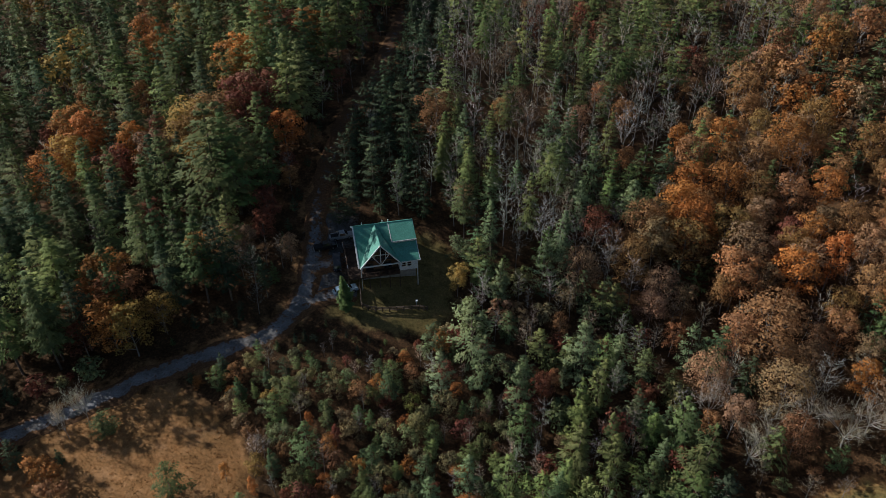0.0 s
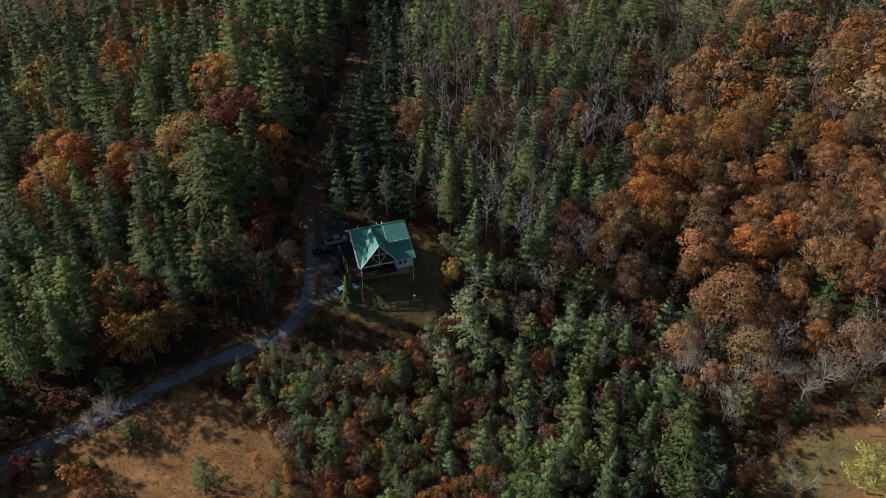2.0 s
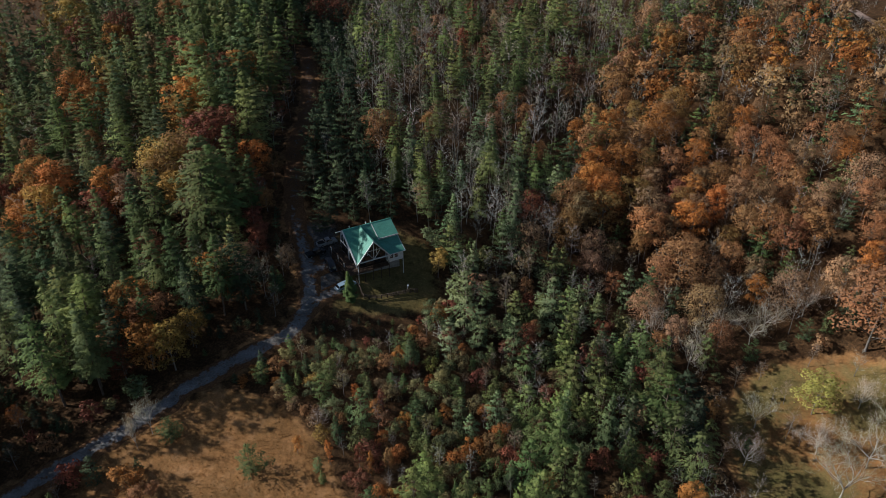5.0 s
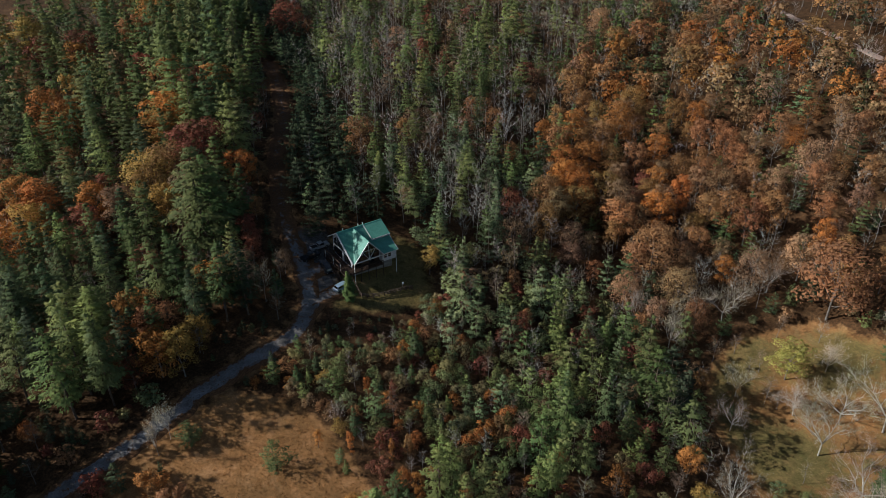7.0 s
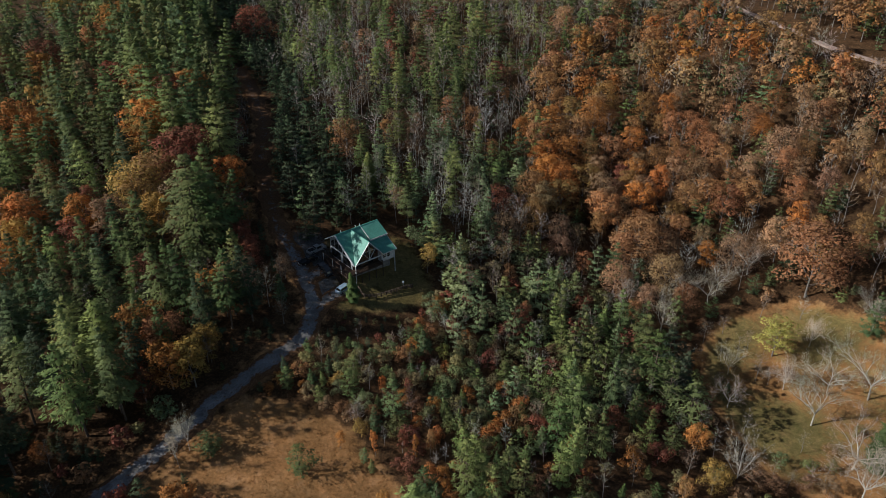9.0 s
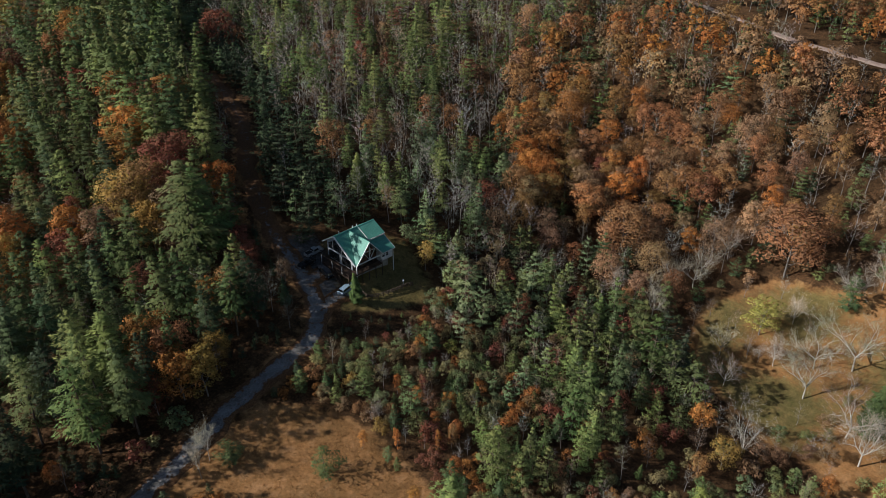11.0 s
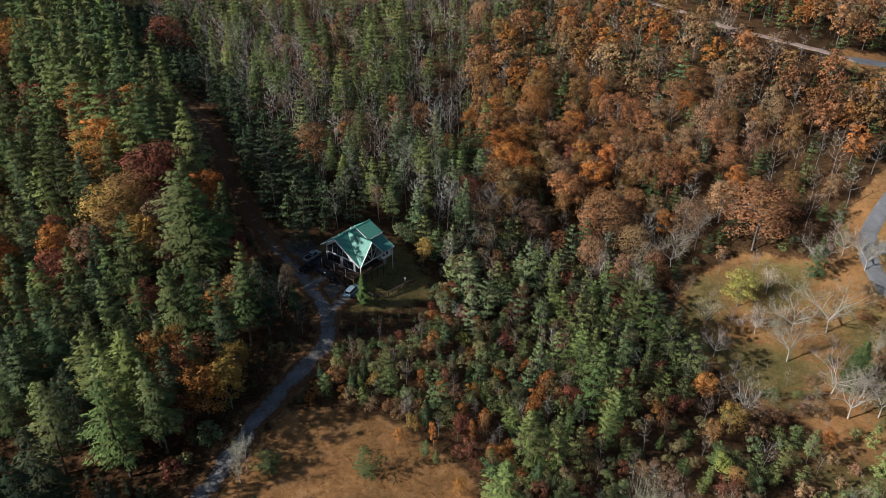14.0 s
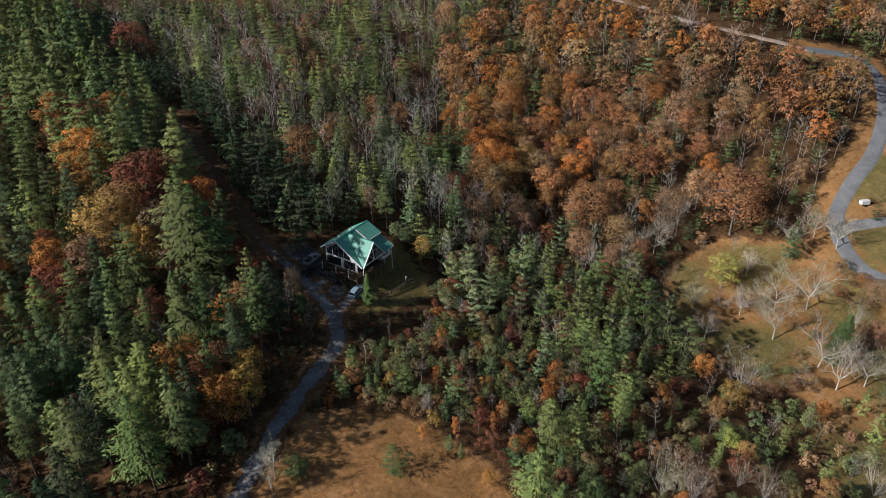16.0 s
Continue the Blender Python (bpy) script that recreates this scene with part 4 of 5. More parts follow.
MARKS.append(("oak_tree", [(-94.8, 170.1, 18.2, 2, 1.32), (-89.1, 166, 18.2, 2, 1.2), (-91.2, 160.1, 16.8, 6, 1.2), (-76.4, 161.6, 16.8, 2, 0.96), (-70.2, 157.1, 16.8, 4, 1.2), (-79.5, 155.2, 15.4, 5, 1.2), (-60.8, 161.2, 16.8, 3, 1.32), (-52.5, 159.5, 15.4, 4, 1.2), (-65.5, 136.7, 12.6, 5, 1.2), (-69.6, 119.3, 15.4, 2, 1.2), (-66, 115.9, 14, 0, 1.2), (-65.7, 108.4, 12.6, 2, 1.2), (-61.1, 107, 12.6, 6, 1.2), (-71.4, 107.3, 9.8, 5, 1.2), (-1.1, 286.4, 18.2, 5, 1.2), (-39.3, 164.1, 14, 2, 1.2)]))
MARKS.append(("bare_tree", [(-79.3, 136.5, 11, 0, 1), (-66.8, 131.1, 11, 1, 1), (-60, 133, 12, 0, 1), (-53.5, 132.5, 12, 1, 1), (-88.1, 118.6, 10, 0, 1), (-35.4, 128.9, 10, 0, 1), (-56.6, 112, 8, 2, 1), (-32.5, 180.4, 15, 0, 1)]))
MARKS.append(("bare_tree", [(14.3, 281.3, 17, 1, 1), (3.4, 223.7, 16, 2, 1), (19.3, 242.1, 18, 2, 1.1), (-3.3, 194.7, 14, 2, 1), (3.4, 194.7, 14, 2, 1), (31.2, 254.9, 22, 2, 0.8), (32.1, 239.9, 20, 0, 0.7), (16.6, 221.7, 16, 1, 1), (11.1, 168.2, 15, 0, 1), (9.3, 159.4, 14, 3, 1), (17.7, 159.1, 14, 0, 1), (26.7, 148.2, 18, 2, 0.8), (27.5, 140.2, 14, 1, 1), (38.9, 136.9, 16, 2, 0.9), (91.4, 220.2, 18, 0, 0.7), (76.3, 196.1, 17, 0, 0.8), (52.5, 190.6, 16, 1, 1)]))
MARKS.append(("bare_tree", [(2.3, 244, 16, 0, 1), (20.3, 271.8, 17, 1, 1), (18.7, 205.2, 16, 0, 1), (7.8, 189.2, 15, 0, 1), (14.4, 186.1, 15, 3, 1), (18.2, 178.1, 14, 0, 1), (27.9, 175.8, 14, 3, 1), (28, 164.2, 14, 2, 1), (20.2, 151.7, 13, 1, 1), (42.2, 188.8, 15, 1, 1), (53.5, 183.5, 16, 2, 1), (55.5, 176.6, 16, 1, 1), (62.9, 180.8, 17, 0, 1), (38.1, 150.4, 13, 3, 1), (31.7, 140.6, 13, 1, 1), (41, 146.6, 14, 2, 1)]))
MARKS.append(("pine_tree", [(51.3, 267.9, 20, 1, 1.25), (28.7, 204.4, 22, 2, 0.8), (36.8, 240.8, 14, 2, 1.25), (74.9, 248, 22, 0, 1.25), (86.2, 247.7, 22, 2, 1.25), (89.3, 238.5, 22, 0, 1.25), (69.8, 266, 20, 0, 1.25), (58.2, 229.3, 20, 1, 1.25), (53.3, 229.8, 18, 1, 1.25), (69.1, 224.3, 18, 0, 1.25), (70.2, 207, 19, 2, 1.2), (57.6, 214.4, 18, 0, 1.25), (81.9, 214.8, 19, 0, 0.8), (34.3, 174.9, 14, 1, 1.25), (42.7, 169.4, 19, 2, 0.95), (67.9, 171.7, 17, 2, 1.25), (47, 160.7, 12, 2, 1.25)]))
MARKS.append(("pine_tree", [(52.2, 157.9, 11, 1, 1.25)]))
# evergreens beside the upper drive, their deep shade put into tint 4
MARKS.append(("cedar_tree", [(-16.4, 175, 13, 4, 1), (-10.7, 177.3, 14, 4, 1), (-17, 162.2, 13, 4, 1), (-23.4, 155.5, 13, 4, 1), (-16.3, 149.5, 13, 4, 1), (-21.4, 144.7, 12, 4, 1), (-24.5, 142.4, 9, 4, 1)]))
MARKS.append(("oak_tree", [(118.7, 232.1, 15, 4, 1.1), (116.3, 217.3, 14, 0, 1), (86.6, 193.4, 15, 0, 1), (85.1, 184.4, 14, 3, 1), (85.9, 177.9, 14, 3, 1), (83, 168.3, 14, 0, 1), (74.1, 166.9, 14, 0, 1), (99.9, 177.1, 15, 3, 1), (94.2, 174.9, 14, 4, 1), (97.9, 159.4, 13, 0, 1), (78.5, 156, 14, 3, 1), (63, 160.2, 14, 2, 1.35), (93.5, 153.1, 15, 2, 1), (51.2, 147.5, 14, 3, 1), (57.8, 151.2, 16, 2, 1.3), (57.2, 141, 15, 3, 1.2)]))
MARKS.append(("oak_tree", [(68, 144, 16, 3, 1.2), (73.4, 145, 14, 0, 1), (75.4, 138, 13, 4, 1), (66.8, 131, 17, 0, 1.1), (44.4, 136.3, 13, 3, 1), (83.5, 144.5, 11, 5, 1), (87.2, 142.7, 13, 2, 1), (72.2, 130.4, 14, 4, 1), (80.2, 130, 17, 2, 1), (64.5, 129.7, 12, 3, 1), (70.2, 118.2, 17, 0, 1.3), (49.8, 130.9, 11, 1, 1), (-1.9, 171.5, 15, 0, 1.2), (107.9, 112.8, 16, 0, 1.2), (103.4, 83.2, 22, 0, 1.3), (86.1, 104.9, 12, 2, 1)]))
MARKS.append(("oak_tree", [(113.8, 167, 13, 0, 1), (109.6, 151.6, 14, 0, 1), (119.8, 159.8, 13, 4, 1), (114.1, 144.3, 13, 0, 1), (96.6, 142.9, 13, 3, 1), (102.3, 136.2, 13, 0, 1), (106.8, 128.5, 13, 0, 1), (135.6, 195.2, 13, 0, 1), (153.2, 194.1, 13, 0, 1), (118.8, 136.7, 13, 1, 1), (129.2, 137.5, 14, 0, 1), (138.4, 136, 13, 0, 1), (146.3, 130.9, 13, 4, 1), (145.2, 120.7, 14, 0, 1), (136.4, 107.9, 13, 0, 1), (126.3, 111, 12, 4, 1), (128.1, 102.6, 13, 4, 1)]))
MARKS.append(("cedar_tree", [(58.9, 115.2, 13, 3, 1.2), (103.6, 119, 14, 3, 1), (94, 120.9, 11, 3, 1), (99, 111.1, 9, 1, 1), (119.8, 115.8, 12, 3, 1), (161.6, 179.1, 14, 3, 1), (137.5, 158.6, 12, 3, 1), (156.4, 142.7, 13, 4, 1.2), (139.5, 116, 13, 4, 1), (78, 92.6, 7, 3, 1), (93.5, 92.5, 7, 3, 1), (116.7, 182.7, 11, 3, 1), (109.6, 195.9, 12, 3, 1), (126.6, 99, 11, 1, 1)]))
MARKS.append(("bare_tree", [(91.2, 128.7, 13, 3, 1), (79.5, 120, 12, 3, 1), (100.3, 125.2, 14, 2, 1), (119.7, 137.5, 16, 2, 1), (110.3, 125.5, 14, 2, 1), (129.6, 172.4, 14, 2, 1), (134.8, 199.6, 14, 0, 1), (139, 150.4, 15, 2, 1), (164.8, 144.2, 18, 2, 1), (139.9, 126.1, 14, 2, 1), (70.3, 112, 12, 3, 1), (86.6, 106.9, 12, 2, 1), (61.8, 113.3, 11, 3, 1), (51.9, 125.1, 10, 3, 1), (122.2, 120.2, 12, 2, 1), (166.2, 140.7, 17, 2, 1)]))
MARKS.append(("cedar_tree", [(10.8, 132.3, 13, 4, 0.78), (12.1, 123.5, 13, 5, 0.78), (22.5, 129.2, 14.3, 5, 0.78), (6.1, 109.2, 16.9, 5, 0.98), (37.6, 123.2, 13, 2, 0.55), (35, 124.2, 11.7, 2, 0.78), (29, 110.5, 15.6, 5, 0.86), (53.4, 115.4, 13, 5, 0.78), (41.9, 109.6, 11.7, 5, 0.78), (31.2, 102.1, 15.6, 2, 0.86), (7.4, 103.4, 14.3, 5, 0.78), (-0.4, 100.2, 11.7, 5, 0.78), (14.1, 98.1, 14.3, 5, 0.7), (27.2, 98.8, 13, 2, 0.78), (32.4, 92.4, 14.3, 2, 0.78), (14.9, 91.8, 13, 1, 0.7), (24.3, 86.9, 15.6, 2, 0.94), (32.4, 88.1, 13, 2, 0.78)]))
MARKS.append(("cedar_tree", [(28.3, 79.5, 16.9, 2, 0.62), (17.3, 79.4, 13, 2, 0.78), (11.9, 73.7, 14.3, 1, 0.78), (13.6, 70.7, 15.6, 1, 0.94), (6, 66.6, 14.3, 1, 0.78), (13, 64.4, 13, 2, 0.78), (6, 60.2, 13, 2, 0.86), (1.1, 58.3, 13, 2, 0.78), (4.2, 81.4, 10.4, 5, 0.78), (-2.3, 79, 7.8, 5, 0.78), (31.3, 68.5, 10.4, 2, 0.78), (28.1, 60.7, 10.4, 2, 0.78), (-14.5, 65.2, 11.7, 2, 0.86), (-8, 63.5, 10.4, 2, 0.78), (-7.4, 58, 10.4, 2, 0.78), (-13.8, 58.2, 10.4, 2, 0.78), (-18.4, 62.6, 14.3, 2, 0.94)]))
MARKS.append(("bare_tree", [(28.2, 123.8, 12, 3, 1), (19.2, 95.5, 11, 2, 1), (25.9, 85.5, 8, 3, 1), (35.5, 82.7, 8, 2, 1), (40, 74.8, 8, 2, 1), (8.3, 96.4, 7, 3, 1), (25.4, 122.9, 9, 0, 1), (18.5, 122.8, 9, 0, 1), (8.4, 120.3, 13, 2, 0.8)]))
MARKS.append(("cedar_tree", [(-10.2, 98.8, 8, 3, 1), (-24.2, 84.7, 10, 3, 0.9), (-26.1, 65.2, 7, 3, 1), (-75.5, 83.2, 7, 3, 0.9), (-42.6, 101.9, 6, 4, 1), (-35.8, 97.1, 4, 2, 1), (-34.4, 75.9, 4, 3, 1), (-34, 73.1, 4, 2, 1), (-68, 83.8, 4, 3, 1), (-88, 99.7, 6, 4, 1), (-30.6, 102.1, 5, 4, 1), (-24.8, 62.5, 5, 3, 1)]))
MARKS.append(("shrub", [(-18.7, 100.1, 4.5, 3, 1), (-16, 98, 4.5, 0, 1), (-22.8, 99.7, 4, 3, 1), (-26.6, 100.4, 4, 3, 1), (-31.1, 97.8, 4.5, 3, 1), (-26.1, 95.4, 4, 3, 1), (-32.9, 96, 3.5, 6, 1), (-18.5, 92.2, 4, 1, 1), (-10.9, 96.9, 3, 5, 1), (-22, 93.8, 4, 3, 1), (-16.7, 90, 4.5, 3, 1), (-20.7, 87.6, 3.5, 2, 1), (-11, 91, 4, 3, 1), (-6, 97, 4, 7, 1), (-15.1, 83.4, 3.5, 2, 1), (-9.7, 87.2, 4.5, 3, 1), (-37.5, 103.3, 4, 3, 1)]))
MARKS.append(("shrub", [(0.6, 97.2, 5, 3, 1), (-6.1, 89.4, 5, 3, 1), (3.6, 92.2, 4.5, 5, 1), (7.4, 95.9, 4, 4, 1), (-6, 84.4, 3.5, 2, 1), (3, 84.3, 4, 2, 1), (-18.5, 75.5, 4, 2, 1), (-23.6, 76.5, 5, 5, 1), (-23.3, 73.8, 4, 5, 1), (-21, 66.8, 3.5, 2, 1), (-2.8, 74.6, 5, 2, 1), (0.3, 74.1, 6, 0, 1), (3.7, 71.3, 6, 5, 1), (-7.1, 72.4, 5, 2, 1), (-26.6, 71.2, 4, 5, 1), (-28.7, 71.8, 3, 5, 1), (-10.7, 74.5, 5, 3, 1)]))
MARKS.append(("shrub", [(-32.7, 82.4, 4, 6, 1), (-37.2, 90.9, 3.5, 4, 1), (-32.9, 86.2, 4, 4, 1), (-47.1, 99.4, 2.5, 2, 1), (-69.8, 80.4, 5.5, 2, 1.2), (-66.5, 77, 4.5, 0, 1.2), (19.5, 56.7, 6, 2, 1), (28, 57.4, 6, 5, 1), (46, 90.8, 7, 5, 1), (49.3, 85.4, 7, 5, 1), (-0, 110.7, 5, 2, 1), (-7.5, 106.5, 3.5, 2, 1), (-35.7, 100.5, 3, 3, 1)]))
MARKS.append(("bare_tree", [(-31.9, 84.9, 7, 2, 1), (-15.1, 90.5, 7, 0, 1), (-10.4, 92.4, 6, 0, 1), (1.6, 81.6, 7, 2, 1), (-29, 78.3, 6, 0, 1), (-1.8, 104.2, 7, 2, 1), (-18.8, 78.1, 6, 0, 1), (0.2, 91.1, 6, 3, 1)]))
MARKS.append(("shrub", [(-61.2, 89.2, 3.5, 3, 1), (-44.6, 101.3, 3, 2, 1)]))
MARKS.append(("oak_tree", [(3.2, 125.2, 9, 6, 1)]))
MARKS.append(("shrub", [(4, 134.6, 6.5, 3, 1.15)]))
MARKS.append(("pale_tree", [(89.8, 50.5, 18, 0, 1), (72.7, 52.4, 16.5, 0, 1), (58.8, 66.2, 11, 0, 0.9), (67.7, 75, 11.5, 0, 0.8), (92.3, 70.8, 10, 0, 1.1), (62.7, 31.2, 16, 0, 1.15), (68.9, 38.3, 15, 0, 1), (76.2, 64.2, 11, 0, 1.1), (83.6, 57.3, 13, 0, 1), (116.5, 54.2, 13, 0, 1), (68.1, 26.4, 13, 0, 1), (87.4, 36.5, 11, 0, 0.9)]))
MARKS.append(("pale_tree", [(107.6, 64.5, 13, 0, 0.8), (117.4, 61.8, 11, 0, 1)]))
MARKS.append(("fan_tree", [(-7.6, 41.6, 16, 0, 0.9), (-4.2, 36.7, 15, 0, 0.9), (9.2, 27.3, 12, 0, 0.8), (8.4, 32.5, 9, 0, 0.8), (28.5, 11.8, 13, 0, 0.9)]))
MARKS.append(("pine_tree", [(27, 74.7, 17, 3, 0.8), (14.7, 71.2, 16, 1, 0.8), (15.5, 62.7, 15, 1, 0.8), (4.2, 58.6, 14, 2, 0.8), (28.6, 68.1, 14, 1, 0.75)]))
MARKS.append(("oak_tree", [(-33.8, 130.8, 7, 1, 0.9)]))
MARKS.append(("cedar_tree", [(44, 78, 18, 1, 1.05), (46.5, 84.5, 18, 0, 1.05), (41.5, 70.5, 17, 1, 1.05), (48.5, 74, 15, 4, 1.2), (44.5, 65, 14, 1, 1.2), (50.5, 80, 16, 4, 1.1), (50, 90, 16, 1, 1.1), (46, 95.5, 16, 0, 1.05), (38, 84, 13, 1, 0.8)]))
MARKS.append(("oak_tree", [(33.4, 46.3, 9, 6, 1.3)]))
MARKS.append(("fan_tree", [(43.4, 48, 18, 0, 1)]))
MARKS.append(("bare_tree", [(74.1, 67.4, 6, 3, 1.8), (78.7, 65.8, 6.5, 3, 1.8), (82.2, 63.5, 6, 0, 1.8), (85.1, 61.7, 5.5, 3, 1.8), (83.1, 67.7, 6, 3, 1.8), (78, 78.6, 8, 3, 1), (72.3, 69.9, 9, 3, 1.1), (61.1, 38.9, 8, 3, 1.5), (56.1, 39.2, 7, 2, 1.5), (51.6, 41.2, 6, 3, 1.5)]))
MARKS.append(("shrub", [(108.6, 49, 4.5, 4, 1.2), (105.2, 44.7, 5, 4, 1.2), (96.3, 38.7, 5.5, 4, 1.2), (99.3, 44.8, 3.5, 0, 1.3), (85.3, 34.1, 6, 4, 1.1), (74.9, 31.4, 5, 1, 1.2), (45.8, 44.1, 4, 1, 1.3), (47.7, 41.4, 4, 1, 1.2)]))
MARKS.append(("bare_tree", [(-33, 84, 8, 2, 0.8)]))
MARKS.append(("pale_tree", [(-65.6, 91.7, 12, 0, 0.5), (-68.2, 88.6, 11, 0, 0.42)]))
MARKS.append(("oak_tree", [(-47.3, 129.6, 10, 0, 1.2), (-52.8, 129.3, 10, 2, 1.1), (-50.1, 123.9, 8, 2, 1.1), (-43.2, 130.3, 10, 1, 1.1), (-40.3, 142.1, 10, 5, 1), (-40.7, 136.3, 9, 5, 1), (-70.2, 114.2, 13, 2, 1.2), (-65.8, 110.5, 12, 2, 1.1), (-57.3, 112.6, 10, 6, 1), (-73.3, 112.4, 12, 0, 1.1)]))
MARKS.append(("oak_tree", [(-31.8, 76.5, 7, 2, 0.45), (-24.6, 72.6, 7, 2, 0.4), (-26.3, 75.3, 6.5, 5, 0.7), (-21, 73.2, 7, 0, 0.5), (-24.4, 90.3, 6, 2, 0.5), (-37.8, 80.5, 5, 2, 0.8), (-19.1, 87.8, 6, 5, 0.6), (-24, 67.2, 5, 2, 0.8), (-34.7, 64.4, 5, 2, 1)]))
MARKS.append(("oak_tree", [(100, 36.8, 9, 4, 1.2), (84.2, 29.9, 9, 4, 1.2), (104.2, 40.9, 7, 0, 1.2), (47.4, 29.6, 6, 2, 1.2)]))
MARKS.append(("shrub", [(82.4, 61.9, 4, 4, 1), (79.1, 65.6, 4, 4, 1), (86.5, 60.4, 4.5, 1, 1), (58.1, 36.4, 5, 1, 1), (55, 39.5, 4, 1, 1), (12.3, 34.3, 6, 5, 1), (41.3, 38.2, 4, 3, 1), (26.9, 49, 5, 3, 1), (18, 39, 6, 7, 0.9)]))
MARKS.append(("cone_tree", [(73.3, 35.5, 15.5, 1, 1.25)]))
MARKS.append(("cedar_tree", [(105.8, 64.1, 14, 3, 1.1)]))
MARKS.append(("cedar_tree", [(-47.0, 78.6, 7.0, 0, 1.4), (-62.0, 89.4, 5.2, 1, 1.6)]))
MARKS.append(("cedar_tree", [(125.5, 73.8, 7, 1, 1.2), (62.1, 70, 4, 3, 1), (43.4, 34.8, 6, 1, 1), (20.9, 41.7, 7, 1, 1.2), (18.8, 31.4, 6, 3, 1), (143.7, 75.7, 9, 3, 1), (133.6, 49.7, 7, 4, 1.3), (130.5, 98, 9, 4, 1.2)]))
MARKS.append(("oak_tree", [(82.3, 73.9, 12, 7, 1.5)]))
# mostly pines added so that shadows fall on roof, parking and meadow
MARKS.append(("pine_tree", [(-37.5, 121, 11, 4, 0.9), (-41, 126.5, 9, 4, 0.9), (-51, 143.4, 30, 0, 1.35), (-48, 146, 26, 1, 1.3), (-49.5, 149.8, 26, 0, 1.3), (-41, 149, 20, 1, 1), (-76, 104.5, 21, 1, 1)]))
MARKS.append(("cone_tree", [(-20.6, 118.6, 9, 1, 0.95), (-0.2, 158.2, 13, 2, 1.15)]))
# most of these are added to shade bank and drive; the westernmost stay unseen
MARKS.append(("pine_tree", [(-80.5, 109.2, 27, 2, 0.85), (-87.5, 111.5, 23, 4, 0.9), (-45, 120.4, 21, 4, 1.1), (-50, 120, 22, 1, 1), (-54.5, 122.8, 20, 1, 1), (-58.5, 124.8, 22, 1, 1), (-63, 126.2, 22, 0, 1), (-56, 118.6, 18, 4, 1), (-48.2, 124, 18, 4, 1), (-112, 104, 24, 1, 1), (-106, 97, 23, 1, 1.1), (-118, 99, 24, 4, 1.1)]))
# pines added up-sun of drive and upper meadow for shade, some outside the view
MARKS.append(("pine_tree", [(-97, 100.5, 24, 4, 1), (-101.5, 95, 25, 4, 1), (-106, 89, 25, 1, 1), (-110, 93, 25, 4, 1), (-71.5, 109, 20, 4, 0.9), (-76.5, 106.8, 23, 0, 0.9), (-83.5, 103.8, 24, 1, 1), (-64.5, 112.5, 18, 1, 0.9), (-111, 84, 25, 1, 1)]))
MARKS.append(("pale_tree", [(65.9, 99.1, 12, 0, 0.9), (85.8, 99.2, 13, 0, 0.9), (60.8, 94.3, 11, 0, 0.9), (80.3, 96.9, 12, 0, 0.9), (74.6, 101.5, 12, 0, 0.9), (96.5, 98.5, 12, 0, 0.9), (109, 91, 12, 0, 0.9), (55, 104, 12, 0, 0.8)]))
MARKS.append(("oak_tree", [(58.5, 99.9, 12, 1, 1), (70, 104.5, 14, 4, 1.1), (92, 101.5, 14, 1, 1.1), (53.2, 98.2, 10, 0, 0.9)]))
MARKS.append(("bare_tree", [(73.8, 78.1, 8, 3, 1.4), (74, 71, 8, 3, 1.5), (90.5, 65, 7, 3, 1.6), (69.5, 86.5, 8, 3, 1.3), (76.5, 86.5, 7, 3, 1.4), (89.5, 85.5, 8, 3, 1.4), (97, 78.5, 8, 2, 1.4), (60.5, 80.5, 7, 2, 1.3), (56.5, 58.5, 7, 2, 1.4), (63.5, 47.5, 7, 3, 1.4)]))
MARKS.append(("shrub", [(60, 42.5, 3.5, 3, 1.1), (64.5, 40, 3, 3, 1.1), (68.5, 44, 3, 4, 1.1), (55.5, 47, 3.5, 3, 1.1), (79, 44.5, 3, 3, 1), (93, 55, 3, 4, 1.1), (66, 89, 3, 3, 1.1), (73, 91.5, 3, 0, 1.1)]))
MARKS.append(("bare_tree", [(-40.2, 123.4, 12, 0, 1), (-43.3, 125.6, 12, 3, 1), (-38.6, 116.8, 9, 0, 1)]))

WOODS = [(-60, 48), (-95, 60), (-140, 95), (-172, 270), (-120, 305), (-35, 362), (40, 345), (140, 265), (310, 138), (300, 70), (180, 0), (60, -12), (0, 10), (-30, 40)]
GULLY = [(-13, 330), (-11, 215), (-13, 172), (-15, 142), (-4, 142), (-3, 165), (-1, 200), (6, 330)]
HOLLOW = [(-28, 117), (-20, 114.5), (-9, 113), (-3, 110), (-9, 104), (-24, 104.5), (-34, 108)]
GLADE = [(-64, 127), (-62, 139), (-54, 145), (-45, 146), (-38, 147), (-33, 145), (-33, 118), (-45, 120), (-56, 125)]
OAKS = [(46, 160), (44, 132), (50, 112), (56, 96), (66, 88), (84, 94), (103, 86), (126, 66), (150, 68), (200, 74), (230, 60), (330, 120), (230, 210), (150, 230), (95, 212), (70, 190)]
GREYS = [(-14, 330), (-12, 215), (-13, 172), (-6, 150), (14, 138), (36, 136), (46, 160), (70, 190), (95, 212), (150, 232), (120, 320)]
STAND = [(3, 131), (1, 112), (14, 96), (10, 84), (16, 70), (36, 66), (50, 72), (54, 92), (46, 112), (42, 128), (22, 134)]
THICKET = [(-48, 103), (-37, 108), (-29, 116), (-25, 122), (-22, 117), (-8, 112), (0, 114), (3, 117), (14, 96), (10, 84), (14, 66), (0, 40), (-30, 40), (-34, 70), (-32, 82), (-42, 95)]
